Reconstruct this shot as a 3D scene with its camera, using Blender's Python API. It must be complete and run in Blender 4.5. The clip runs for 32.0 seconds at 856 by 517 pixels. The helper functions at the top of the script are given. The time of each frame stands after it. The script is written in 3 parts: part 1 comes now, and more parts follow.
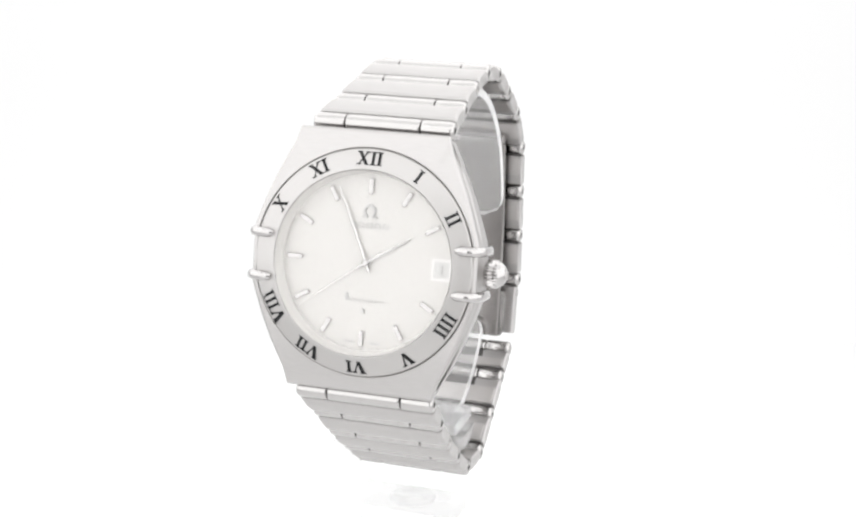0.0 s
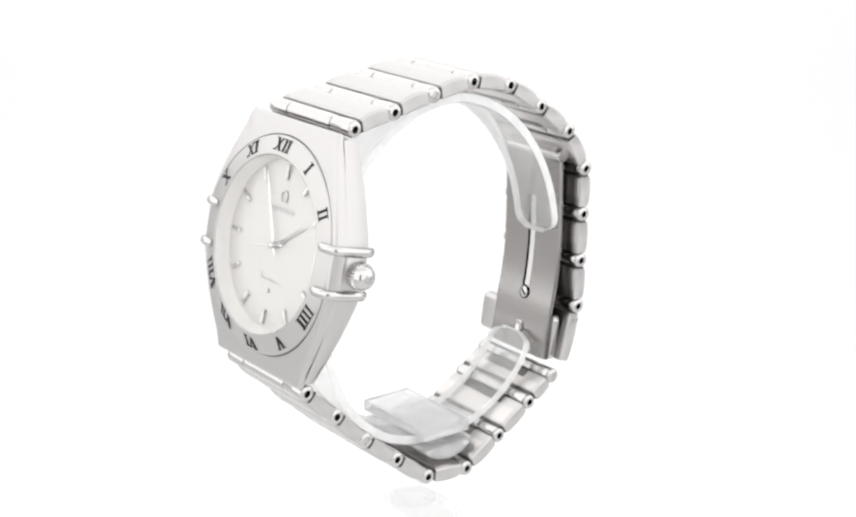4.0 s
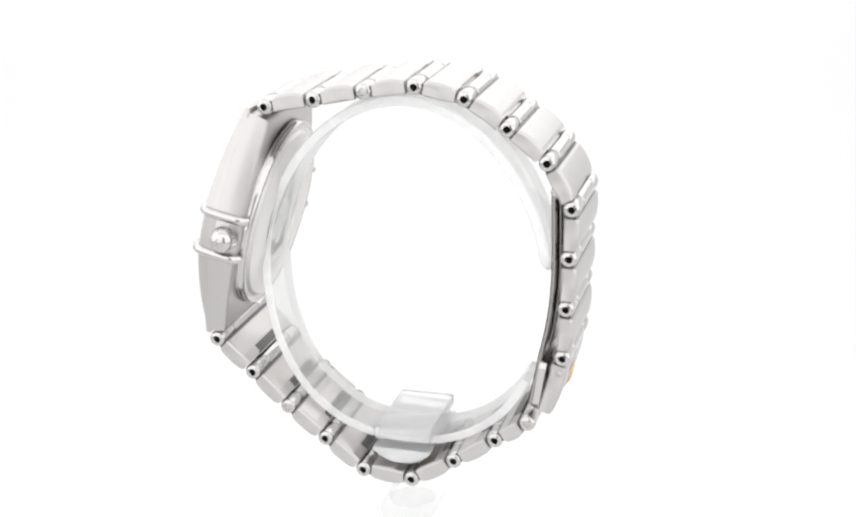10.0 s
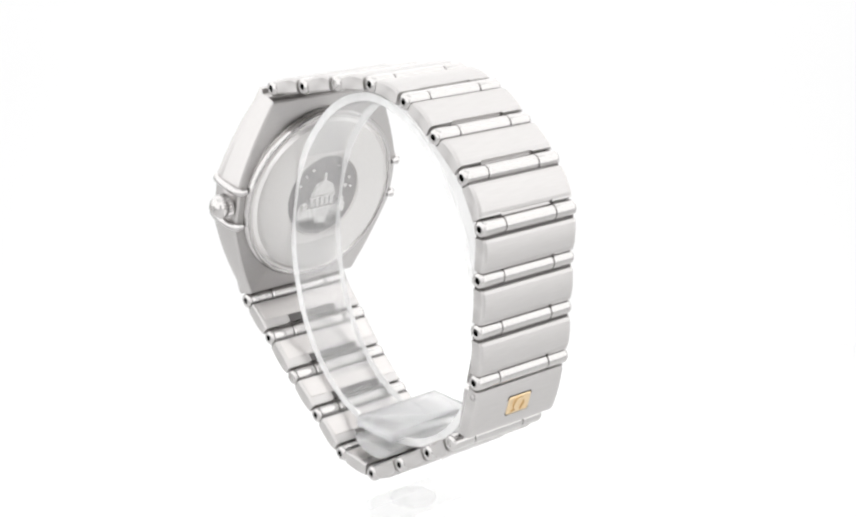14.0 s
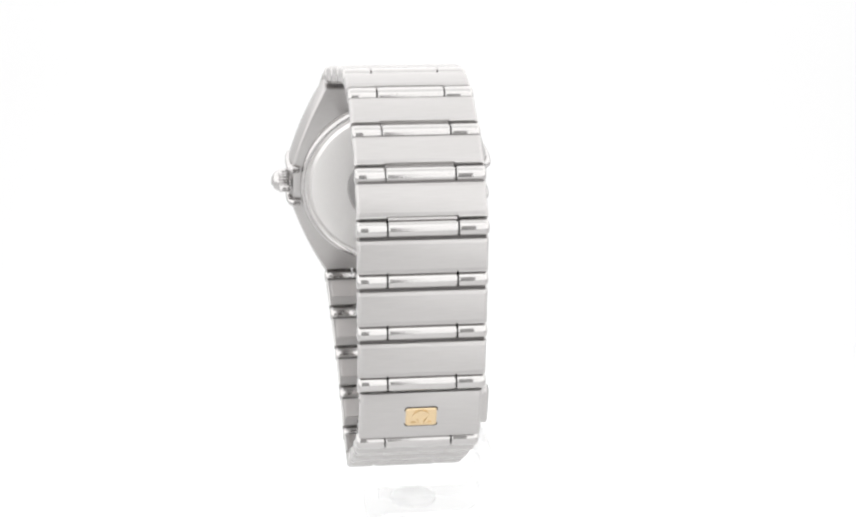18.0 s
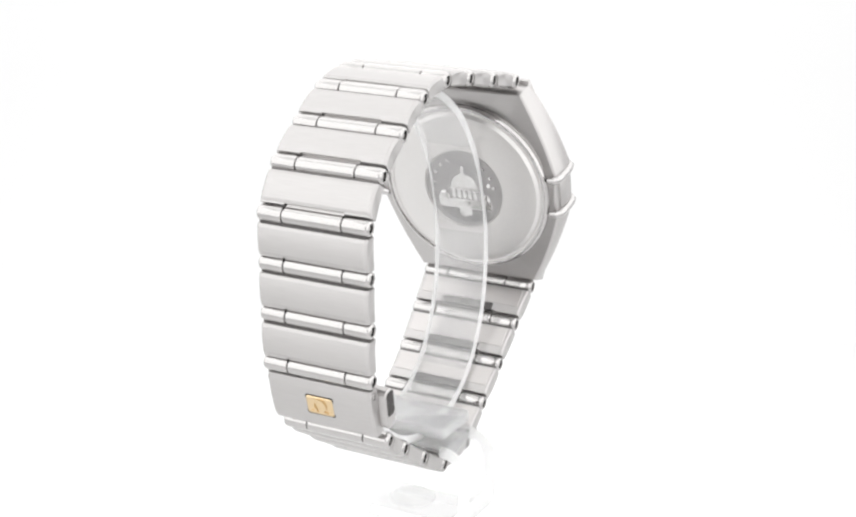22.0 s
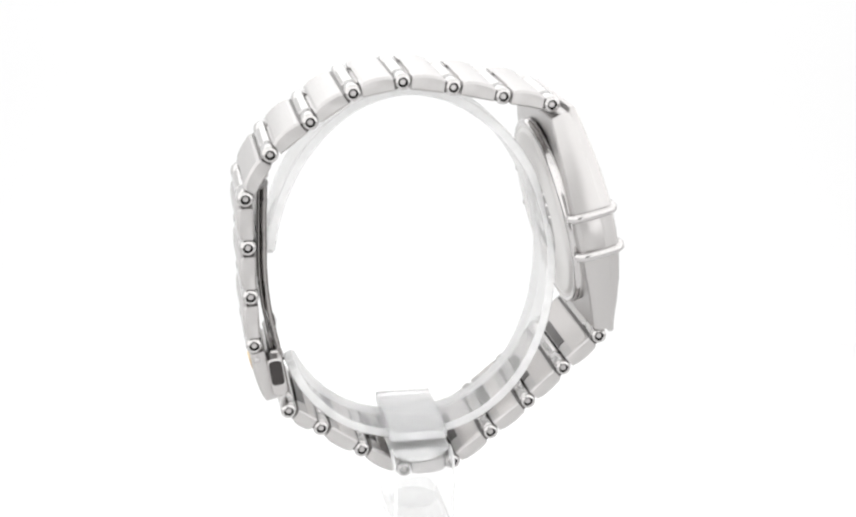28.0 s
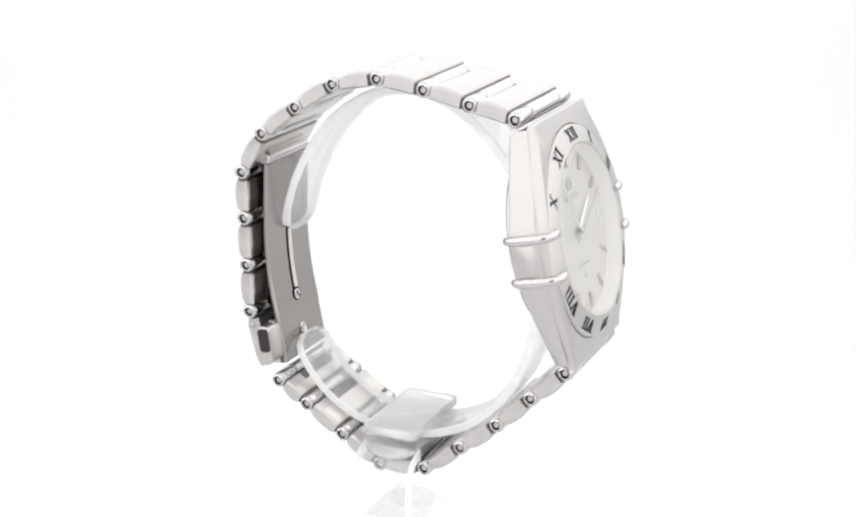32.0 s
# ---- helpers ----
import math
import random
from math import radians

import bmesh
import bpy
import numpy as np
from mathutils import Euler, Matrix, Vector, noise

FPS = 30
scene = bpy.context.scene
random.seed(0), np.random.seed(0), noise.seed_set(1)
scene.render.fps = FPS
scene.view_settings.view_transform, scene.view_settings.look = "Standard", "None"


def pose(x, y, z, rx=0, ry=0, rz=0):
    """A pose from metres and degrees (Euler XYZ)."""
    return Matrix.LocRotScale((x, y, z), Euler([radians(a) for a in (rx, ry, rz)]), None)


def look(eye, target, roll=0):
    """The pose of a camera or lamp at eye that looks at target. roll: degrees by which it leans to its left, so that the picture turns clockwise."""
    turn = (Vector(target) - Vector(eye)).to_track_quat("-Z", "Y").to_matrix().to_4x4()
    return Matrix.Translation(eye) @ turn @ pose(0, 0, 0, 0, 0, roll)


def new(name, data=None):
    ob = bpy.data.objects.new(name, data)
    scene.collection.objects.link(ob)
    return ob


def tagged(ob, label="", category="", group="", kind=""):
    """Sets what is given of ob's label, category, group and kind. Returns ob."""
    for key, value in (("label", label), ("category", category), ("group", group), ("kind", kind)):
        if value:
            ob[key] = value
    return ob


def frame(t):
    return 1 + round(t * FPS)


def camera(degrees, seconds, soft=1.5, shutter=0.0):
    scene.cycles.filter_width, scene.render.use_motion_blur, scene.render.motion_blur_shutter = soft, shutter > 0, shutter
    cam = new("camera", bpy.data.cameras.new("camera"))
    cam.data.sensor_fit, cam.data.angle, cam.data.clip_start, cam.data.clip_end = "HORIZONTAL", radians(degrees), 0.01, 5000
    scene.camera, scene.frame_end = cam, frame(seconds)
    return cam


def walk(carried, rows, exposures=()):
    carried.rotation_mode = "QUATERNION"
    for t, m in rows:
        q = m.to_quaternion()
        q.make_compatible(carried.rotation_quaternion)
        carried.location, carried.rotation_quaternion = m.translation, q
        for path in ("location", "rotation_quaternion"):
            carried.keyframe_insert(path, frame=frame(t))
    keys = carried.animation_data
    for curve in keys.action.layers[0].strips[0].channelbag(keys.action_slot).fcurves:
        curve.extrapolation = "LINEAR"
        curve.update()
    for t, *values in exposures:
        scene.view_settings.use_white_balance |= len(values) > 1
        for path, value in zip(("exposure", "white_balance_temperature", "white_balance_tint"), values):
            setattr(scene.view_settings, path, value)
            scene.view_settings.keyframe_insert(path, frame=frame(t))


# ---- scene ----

# Lengths of the watch are in units of U (its mean bracelet width), turned into metres when a part is made.
U = 0.019
RISE = 3.665          # height of the turntable's axis origin over the floor, in U
SPIN0, SPIN = 71.5236, -8.6417   # turn of the table at 0 s and per second, degrees

# ---- camera ----
cam = camera(30.616, 32.0, soft=2.4)
eye = Vector((0.0, -12.4467, 2.6109 + RISE)) * U
yaw, pitch = radians(0.558), radians(17.5818)
ahead = Vector((math.sin(yaw) * math.cos(pitch), math.cos(yaw) * math.cos(pitch), -math.sin(pitch)))
walk(cam, [(0.0, look(eye, eye + ahead, 0.3295)), (32.0, look(eye, eye + ahead, 0.3295))], [(0.0, 0.0), (32.0, 0.0)])

# ---- world: the dim room round the light tent ----
world = bpy.data.worlds.new("room")
world.use_nodes = True
world.node_tree.nodes["Background"].inputs[0].default_value = (0.62, 0.616, 0.612, 1)
world.node_tree.nodes["Background"].inputs[1].default_value = 1.0
scene.world = world
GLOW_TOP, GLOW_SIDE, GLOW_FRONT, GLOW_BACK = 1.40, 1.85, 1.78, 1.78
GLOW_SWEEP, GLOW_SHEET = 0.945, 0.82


# ---- materials ----
def material(name):
    m = bpy.data.materials.new(name)
    m.use_nodes = True
    return m, m.node_tree.nodes, m.node_tree.links, m.node_tree.nodes["Principled BSDF"]


def node(nodes, kind, **values):
    n = nodes.new(kind)
    for key, value in values.items():
        n.inputs[key.replace("_", " ")].default_value = value
    return n


def steel(name, colour, rough, stretch, grain, bump, spread=0.02, smear=0.0, axis="Y"):
    """Stainless steel; stretch: scale of the brushing along x, y, z of the part; smear: how far highlights run across the grooves, which lie along axis."""
    m, nodes, links, b = material(name)
    b.inputs["Metallic"].default_value = 1.0
    at = nodes.new("ShaderNodeTexCoord")
    place = node(nodes, "ShaderNodeMapping", Scale=stretch)
    links.new(at.outputs["Object"], place.inputs[0])
    fine = node(nodes, "ShaderNodeTexNoise", Scale=grain, Detail=3.0)
    links.new(place.outputs[0], fine.inputs["Vector"])
    wide = node(nodes, "ShaderNodeTexNoise", Scale=260.0, Detail=2.0)
    links.new(at.outputs["Object"], wide.inputs["Vector"])
    mix = node(nodes, "ShaderNodeMix")
    mix.data_type = "RGBA"
    mix.inputs["A"].default_value = (*[c * 0.91 for c in colour], 1)
    mix.inputs["B"].default_value = (*[min(1, c * 1.08) for c in colour], 1)
    links.new(fine.outputs["Fac"], mix.inputs["Factor"])
    links.new(mix.outputs["Result"], b.inputs["Base Color"])
    span = node(nodes, "ShaderNodeMapRange")
    span.inputs["To Min"].default_value, span.inputs["To Max"].default_value = max(0.02, rough - spread), rough + spread
    links.new(wide.outputs["Fac"], span.inputs["Value"])
    links.new(span.outputs["Result"], b.inputs["Roughness"])
    if smear:
        b.inputs["Anisotropic"].default_value = smear
        grooves = nodes.new("ShaderNodeTangent")
        grooves.direction_type, grooves.axis = "RADIAL", axis
        links.new(grooves.outputs[0], b.inputs["Tangent"])
    if bump:
        relief = node(nodes, "ShaderNodeBump", Strength=bump, Distance=0.00004)
        links.new(fine.outputs["Fac"], relief.inputs["Height"])
        links.new(relief.outputs["Normal"], b.inputs["Normal"])
    return m


BRUSHED = steel("brushed_steel", (0.505, 0.492, 0.486), 0.38, (1, 0.04, 1), 7000.0, 0.45, smear=0.85)
BRUSHED_UP = steel("brushed_case_steel", (0.487, 0.474, 0.468), 0.33, (0.06, 1, 1), 9000.0, 0.32)
BEZEL = steel("satin_bezel_steel", (0.490, 0.477, 0.469), 0.42, (1, 1, 0.08), 9000.0, 0.2)
POLISHED = steel("polished_steel", (0.516, 0.503, 0.498), 0.09, (1, 1, 1), 3000.0, 0.0, 0.03)
BARREL = steel("turned_steel", (0.511, 0.499, 0.492), 0.09, (1, 1, 0.08), 6000.0, 0.0, 0.04)
LID = steel("satin_lid_steel", (0.690, 0.677, 0.667), 0.42, (1, 1, 1), 7000.0, 0.1)
SATIN = steel("satin_steel", (0.488, 0.474, 0.468), 0.34, (1, 1, 0.08), 8000.0, 0.2)
GOLD = steel("gold", (0.682, 0.532, 0.338), 0.30, (1, 1, 1), 5000.0, 0.05)
RHODIUM = steel("polished_rhodium", (0.672, 0.664, 0.655), 0.16, (1, 1, 1), 6000.0, 0.0)
# polished steel with a dark reflection put into its colour
DARK_REFLECTION = steel("dark_reflection_steel", (0.060, 0.055, 0.054), 0.12, (1, 1, 1), 5000.0, 0.0)
MATT = steel("blasted_steel", (0.395, 0.385, 0.382), 0.48, (1, 1, 1), 8000.0, 0.3)
INNER = steel("worn_inner_steel", (0.550, 0.530, 0.520), 0.30, (1, 0.06, 1), 8000.0, 0.12, 0.05)
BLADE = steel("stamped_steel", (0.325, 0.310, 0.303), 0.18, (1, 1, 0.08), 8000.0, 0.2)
# steel darkened to paint the shade at hinges and under the crown
SHADE_STEEL = steel("gap_shade_steel", (0.130, 0.124, 0.122), 0.35, (1, 1, 1), 5000.0, 0.0)


def plain(name, colour, rough, metal=0.0):
    m, nodes, links, b = material(name)
    noise_ = node(nodes, "ShaderNodeTexNoise", Scale=900.0, Detail=4.0)
    at = nodes.new("ShaderNodeTexCoord")
    links.new(at.outputs["Object"], noise_.inputs["Vector"])
    mix = node(nodes, "ShaderNodeMix")
    mix.data_type = "RGBA"
    mix.inputs["A"].default_value = (*[c * 0.95 for c in colour], 1)
    mix.inputs["B"].default_value = (*[min(1, c * 1.04) for c in colour], 1)
    links.new(noise_.outputs["Fac"], mix.inputs["Factor"])
    links.new(mix.outputs["Result"], b.inputs["Base Color"])
    b.inputs["Roughness"].default_value, b.inputs["Metallic"].default_value = rough, metal
    if rough >= 0.7 and max(colour) < 0.02:
        b.inputs["Specular IOR Level"].default_value = 0.0
    return m


BLACK = plain("black_enamel", (0.012, 0.012, 0.013), 0.45)
BLACK.node_tree.nodes["Principled BSDF"].inputs["Specular IOR Level"].default_value = 0.15
# near-black that paints the shade inside bores, gaps and slots
HOLE_SHADE = plain("hole_shade_black", (0.010, 0.010, 0.010), 0.7)
PRINT = plain("grey_print", (0.46, 0.455, 0.45), 0.6)
TICK = plain("dark_grey_print", (0.34, 0.335, 0.33), 0.6)
TABLE = plain("grey_table", (0.11, 0.11, 0.112), 0.6)
REHAUT = plain("silvered_ring", (0.80, 0.785, 0.765), 0.45, 0.2)
DATE_CARD = plain("white_date_card", (0.60, 0.595, 0.585), 0.6)
# the sheet's own glow is added to lift shadows and brighten undersides
PAPER = plain("glowing_white_sheet", (0.27, 0.27, 0.27), 0.85)
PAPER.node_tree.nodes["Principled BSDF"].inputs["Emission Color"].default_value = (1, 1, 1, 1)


def dial_material():
    """Silver sunburst: fine rays round the dial's centre."""
    m, nodes, links, b = material("silver_sunburst")
    at = nodes.new("ShaderNodeTexCoord")
    ray = nodes.new("ShaderNodeTexGradient")
    ray.gradient_type = "RADIAL"
    links.new(at.outputs["Object"], ray.inputs[0])
    streak = node(nodes, "ShaderNodeTexNoise", Scale=160.0, Detail=4.0)
    streak.noise_dimensions = "1D"
    links.new(ray.outputs["Fac"], streak.inputs["W"])
    mix = node(nodes, "ShaderNodeMix")
    mix.data_type = "RGBA"
    mix.inputs["A"].default_value, mix.inputs["B"].default_value = (0.560, 0.545, 0.528, 1), (0.592, 0.578, 0.560, 1)
    links.new(streak.outputs["Fac"], mix.inputs["Factor"])
    links.new(mix.outputs["Result"], b.inputs["Base Color"])
    b.inputs["Metallic"].default_value, b.inputs["Roughness"].default_value = 0.45, 0.36
    return m


DIAL = dial_material()


def clear_sheet(name, ior, rough, haze, tint=0.985, lit_through=0.5):
    """Clear plastic or crystal: see-through with a Fresnel gloss, and white haze, in part from sawing, in part put in
    for piped and reflected light.
    """
    m, nodes, links, b = material(name)
    b.inputs["Base Color"].default_value = (0.97, 0.97, 0.97, 1)
    b.inputs["Roughness"].default_value = 0.5
    through_ = nodes.new("ShaderNodeBsdfTransparent")
    through_.inputs[0].default_value = (tint, tint, tint, 1)
    gloss = nodes.new("ShaderNodeBsdfGlossy")
    gloss.inputs["Roughness"].default_value = rough
    edge = node(nodes, "ShaderNodeLayerWeight", Blend=0.5)
    rise = node(nodes, "ShaderNodeMath")
    rise.operation = "POWER"
    rise.inputs[1].default_value = 5.0
    links.new(edge.outputs["Facing"], rise.inputs[0])
    share = node(nodes, "ShaderNodeMapRange")
    share.inputs["To Min"].default_value, share.inputs["To Max"].default_value = ((ior - 1) / (ior + 1)) ** 2, 0.85
    links.new(rise.outputs[0], share.inputs["Value"])
    clear = nodes.new("ShaderNodeMixShader")
    links.new(share.outputs["Result"], clear.inputs[0])
    links.new(through_.outputs[0], clear.inputs[1])
    links.new(gloss.outputs[0], clear.inputs[2])
    thin = nodes.new("ShaderNodeBsdfTranslucent")
    thin.inputs[0].default_value = (0.99, 0.99, 0.99, 1)
    white = nodes.new("ShaderNodeMixShader")
    white.inputs[0].default_value = lit_through
    links.new(b.outputs[0], white.inputs[1])
    links.new(thin.outputs[0], white.inputs[2])
    both = nodes.new("ShaderNodeMixShader")
    both.inputs[0].default_value = haze
    if haze > 0:
        at = nodes.new("ShaderNodeTexCoord")
        cloud = node(nodes, "ShaderNodeTexNoise", Scale=420.0, Detail=3.0)
        links.new(at.outputs["Object"], cloud.inputs["Vector"])
        amount = node(nodes, "ShaderNodeMapRange")
        amount.inputs["To Min"].default_value, amount.inputs["To Max"].default_value = haze * 0.8, min(1.0, haze * 1.15)
        links.new(cloud.outputs["Fac"], amount.inputs["Value"])
        links.new(amount.outputs["Result"], both.inputs[0])
    links.new(clear.outputs[0], both.inputs[1])
    links.new(white.outputs[0], both.inputs[2])
    links.new(both.outputs[0], nodes["Material Output"].inputs[0])
    return m


# the acrylics' white haze also paints in light piped through them
ACRYLIC = clear_sheet("clear_acrylic", 1.49, 0.04, 0.22, 0.999, 0.65)
MILKY = clear_sheet("hazed_acrylic", 1.49, 0.06, 0.10, 0.975, 0.9)
SAWN = clear_sheet("sawn_acrylic_edge", 1.49, 0.25, 0.62, 0.997, 0.45)
SAPPHIRE = clear_sheet("sapphire_crystal", 1.20, 0.01, 0.0, 0.995)


def solid_acrylic():
    """A thick block of clear acrylic, which bends and throws back the light of the tent."""
    m, nodes, links, b = material("solid_acrylic")
    b.inputs["Base Color"].default_value = (0.99, 0.99, 0.99, 1)
    b.inputs["IOR"].default_value, b.inputs["Transmission Weight"].default_value = 1.49, 1.0
    at = nodes.new("ShaderNodeTexCoord")
    wave = node(nodes, "ShaderNodeTexNoise", Scale=180.0, Detail=2.0)
    links.new(at.outputs["Object"], wave.inputs["Vector"])
    span_ = node(nodes, "ShaderNodeMapRange")
    span_.inputs["To Min"].default_value, span_.inputs["To Max"].default_value = 0.02, 0.12
    links.new(wave.outputs["Fac"], span_.inputs["Value"])
    links.new(span_.outputs["Result"], b.inputs["Roughness"])
    # white diffuse share put in for light piped through the block
    piped_white = nodes.new("ShaderNodeBsdfDiffuse")
    piped_white.inputs[0].default_value = (0.95, 0.95, 0.95, 1)
    both = nodes.new("ShaderNodeMixShader")
    both.inputs[0].default_value = 0.22
    links.new(b.outputs[0], both.inputs[1])
    links.new(piped_white.outputs[0], both.inputs[2])
    links.new(both.outputs[0], nodes["Material Output"].inputs[0])
    return m


BLOCK = solid_acrylic()


def glow(name, strength):
    m, nodes, links, b = material(name)
    b.inputs["Base Color"].default_value = (0.06, 0.06, 0.06, 1)
    b.inputs["Roughness"].default_value = 0.9
    b.inputs["Emission Color"].default_value = (1, 1, 1, 1)
    b.inputs["Emission Strength"].default_value = strength
    return m


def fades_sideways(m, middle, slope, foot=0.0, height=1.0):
    """Light fall-off painted into a sheet's added glow: bright in the middle, less to both sides, and more so near the
    foot.
    """
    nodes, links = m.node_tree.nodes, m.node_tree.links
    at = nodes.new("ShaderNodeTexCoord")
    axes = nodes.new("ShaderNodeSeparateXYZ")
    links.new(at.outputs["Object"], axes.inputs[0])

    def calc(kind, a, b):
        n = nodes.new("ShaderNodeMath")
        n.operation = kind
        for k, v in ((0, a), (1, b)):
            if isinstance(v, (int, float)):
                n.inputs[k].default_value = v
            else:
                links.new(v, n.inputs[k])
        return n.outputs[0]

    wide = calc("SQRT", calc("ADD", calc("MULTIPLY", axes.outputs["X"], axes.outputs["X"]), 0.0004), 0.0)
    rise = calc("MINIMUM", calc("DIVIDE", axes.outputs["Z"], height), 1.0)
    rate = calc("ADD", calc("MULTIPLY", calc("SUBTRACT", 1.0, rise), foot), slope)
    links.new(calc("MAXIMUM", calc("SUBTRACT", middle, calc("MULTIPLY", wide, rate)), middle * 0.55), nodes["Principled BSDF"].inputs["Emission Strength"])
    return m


# ---- mesh helpers ----
def mesh_object(name, bm, mat, parent=None, label="", m=None, smooth=32, scale=U):
    """bm in units of U, in the part's own space; m: its pose in the parent, translation in U."""
    bmesh.ops.recalc_face_normals(bm, faces=bm.faces)
    for v in bm.verts:
        v.co *= scale
    data = bpy.data.meshes.new(name)
    bm.to_mesh(data)
    bm.free()
    data.materials.append(mat)
    if smooth:
        data.shade_smooth()
        data.set_sharp_from_angle(angle=radians(smooth))
    ob = new(name, data)
    if parent:
        ob.parent = parent
    if m is not None:
        m = m.copy()
        m.translation = m.translation * scale
        ob.matrix_basis = m
    return tagged(ob, label) if label else ob


def part(name, bm, mat, parent, label="", m=None, smooth=32):
    return mesh_object(name, bm, mat, parent, label, m, smooth)


def ring_strip(bm, rings, closed=False, cap=True):
    """Joins loops of equally many points into a skin; closed joins the last loop to the first, cap fills the ends."""
    loops = [[bm.verts.new(p) for p in ring] for ring in rings]
    n = len(loops[0])
    pairs = list(zip(loops, loops[1:])) + ([(loops[-1], loops[0])] if closed else [])
    for a, b in pairs:
        for i in range(n):
            j = (i + 1) % n
            bm.faces.new((a[i], a[j], b[j], b[i]))
    if cap and not closed:
        bm.faces.new(loops[0])
        bm.faces.new(loops[-1])
    return bm


def lathe(profile, segs=32, bm=None, m=None):
    """Turns (radius, height) points round z; a radius of 0 ends in a fan."""
    bm = bm or bmesh.new()
    m = m or Matrix()
    loops = []
    for r, h in profile:
        if r < 1e-6:
            loops.append([bm.verts.new(m @ Vector((0, 0, h)))])
        else:
            loops.append([bm.verts.new(m @ Vector((r * math.cos(a), r * math.sin(a), h))) for a in [2 * math.pi * k / segs for k in range(segs)]])
    for a, b in zip(loops, loops[1:]):
        for i in range(segs):
            j = (i + 1) % segs
            if len(a) == 1 and len(b) == 1:
                continue
            if len(a) == 1:
                bm.faces.new((a[0], b[j], b[i]))
            elif len(b) == 1:
                bm.faces.new((a[i], a[j], b[0]))
            else:
                bm.faces.new((a[i], a[j], b[j], b[i]))
    return bm


def prism(outline, low, high, bevel=0.0, bm=None, m=None):
    """An outline in x, y raised from z = low to high, its upper edge chamfered by bevel."""
    bm = bm or bmesh.new()
    m = m or Matrix()
    cx = sum(p[0] for p in outline) / len(outline)
    cy = sum(p[1] for p in outline) / len(outline)
    reach = max(math.hypot(p[0] - cx, p[1] - cy) for p in outline)
    levels = [(low, 0.0), (high - bevel, 0.0), (high, bevel)] if bevel else [(low, 0.0), (high, 0.0)]
    rings = []
    for z, inset in levels:
        k = 1 - inset / reach * 1.4 if inset else 1
        rings.append([m @ Vector((cx + (x - cx) * k, cy + (y - cy) * k, z)) for x, y in outline])
    return ring_strip(bm, rings)


def rounded(x0, y0, x1, y1, r, n=5):
    pts = []
    for cx, cy, a0 in ((x1 - r, y1 - r, 0), (x0 + r, y1 - r, 90), (x0 + r, y0 + r, 180), (x1 - r, y0 + r, 270)):
        pts += [(cx + r * math.cos(radians(a0 + 90 * k / n)), cy + r * math.sin(radians(a0 + 90 * k / n))) for k in range(n + 1)]
    return pts


def sweep(path, section, bm=None):
    """A flat section (y, out) carried along a path of (x, z, out_x, out_z) in the x-z plane."""
    bm = bm or bmesh.new()
    rings = [[Vector((x + ox * o, y, z + oz * o)) for y, o in section] for x, z, ox, oz in path]
    return ring_strip(bm, rings)


def basis(origin, ax, ay, az):
    m = Matrix((ax, ay, az)).transposed().to_4x4()
    m.translation = origin
    return m


def empty(name, label, category):
    ob = new(name)
    ob.empty_display_size = 0.005
    return tagged(ob, label, category)


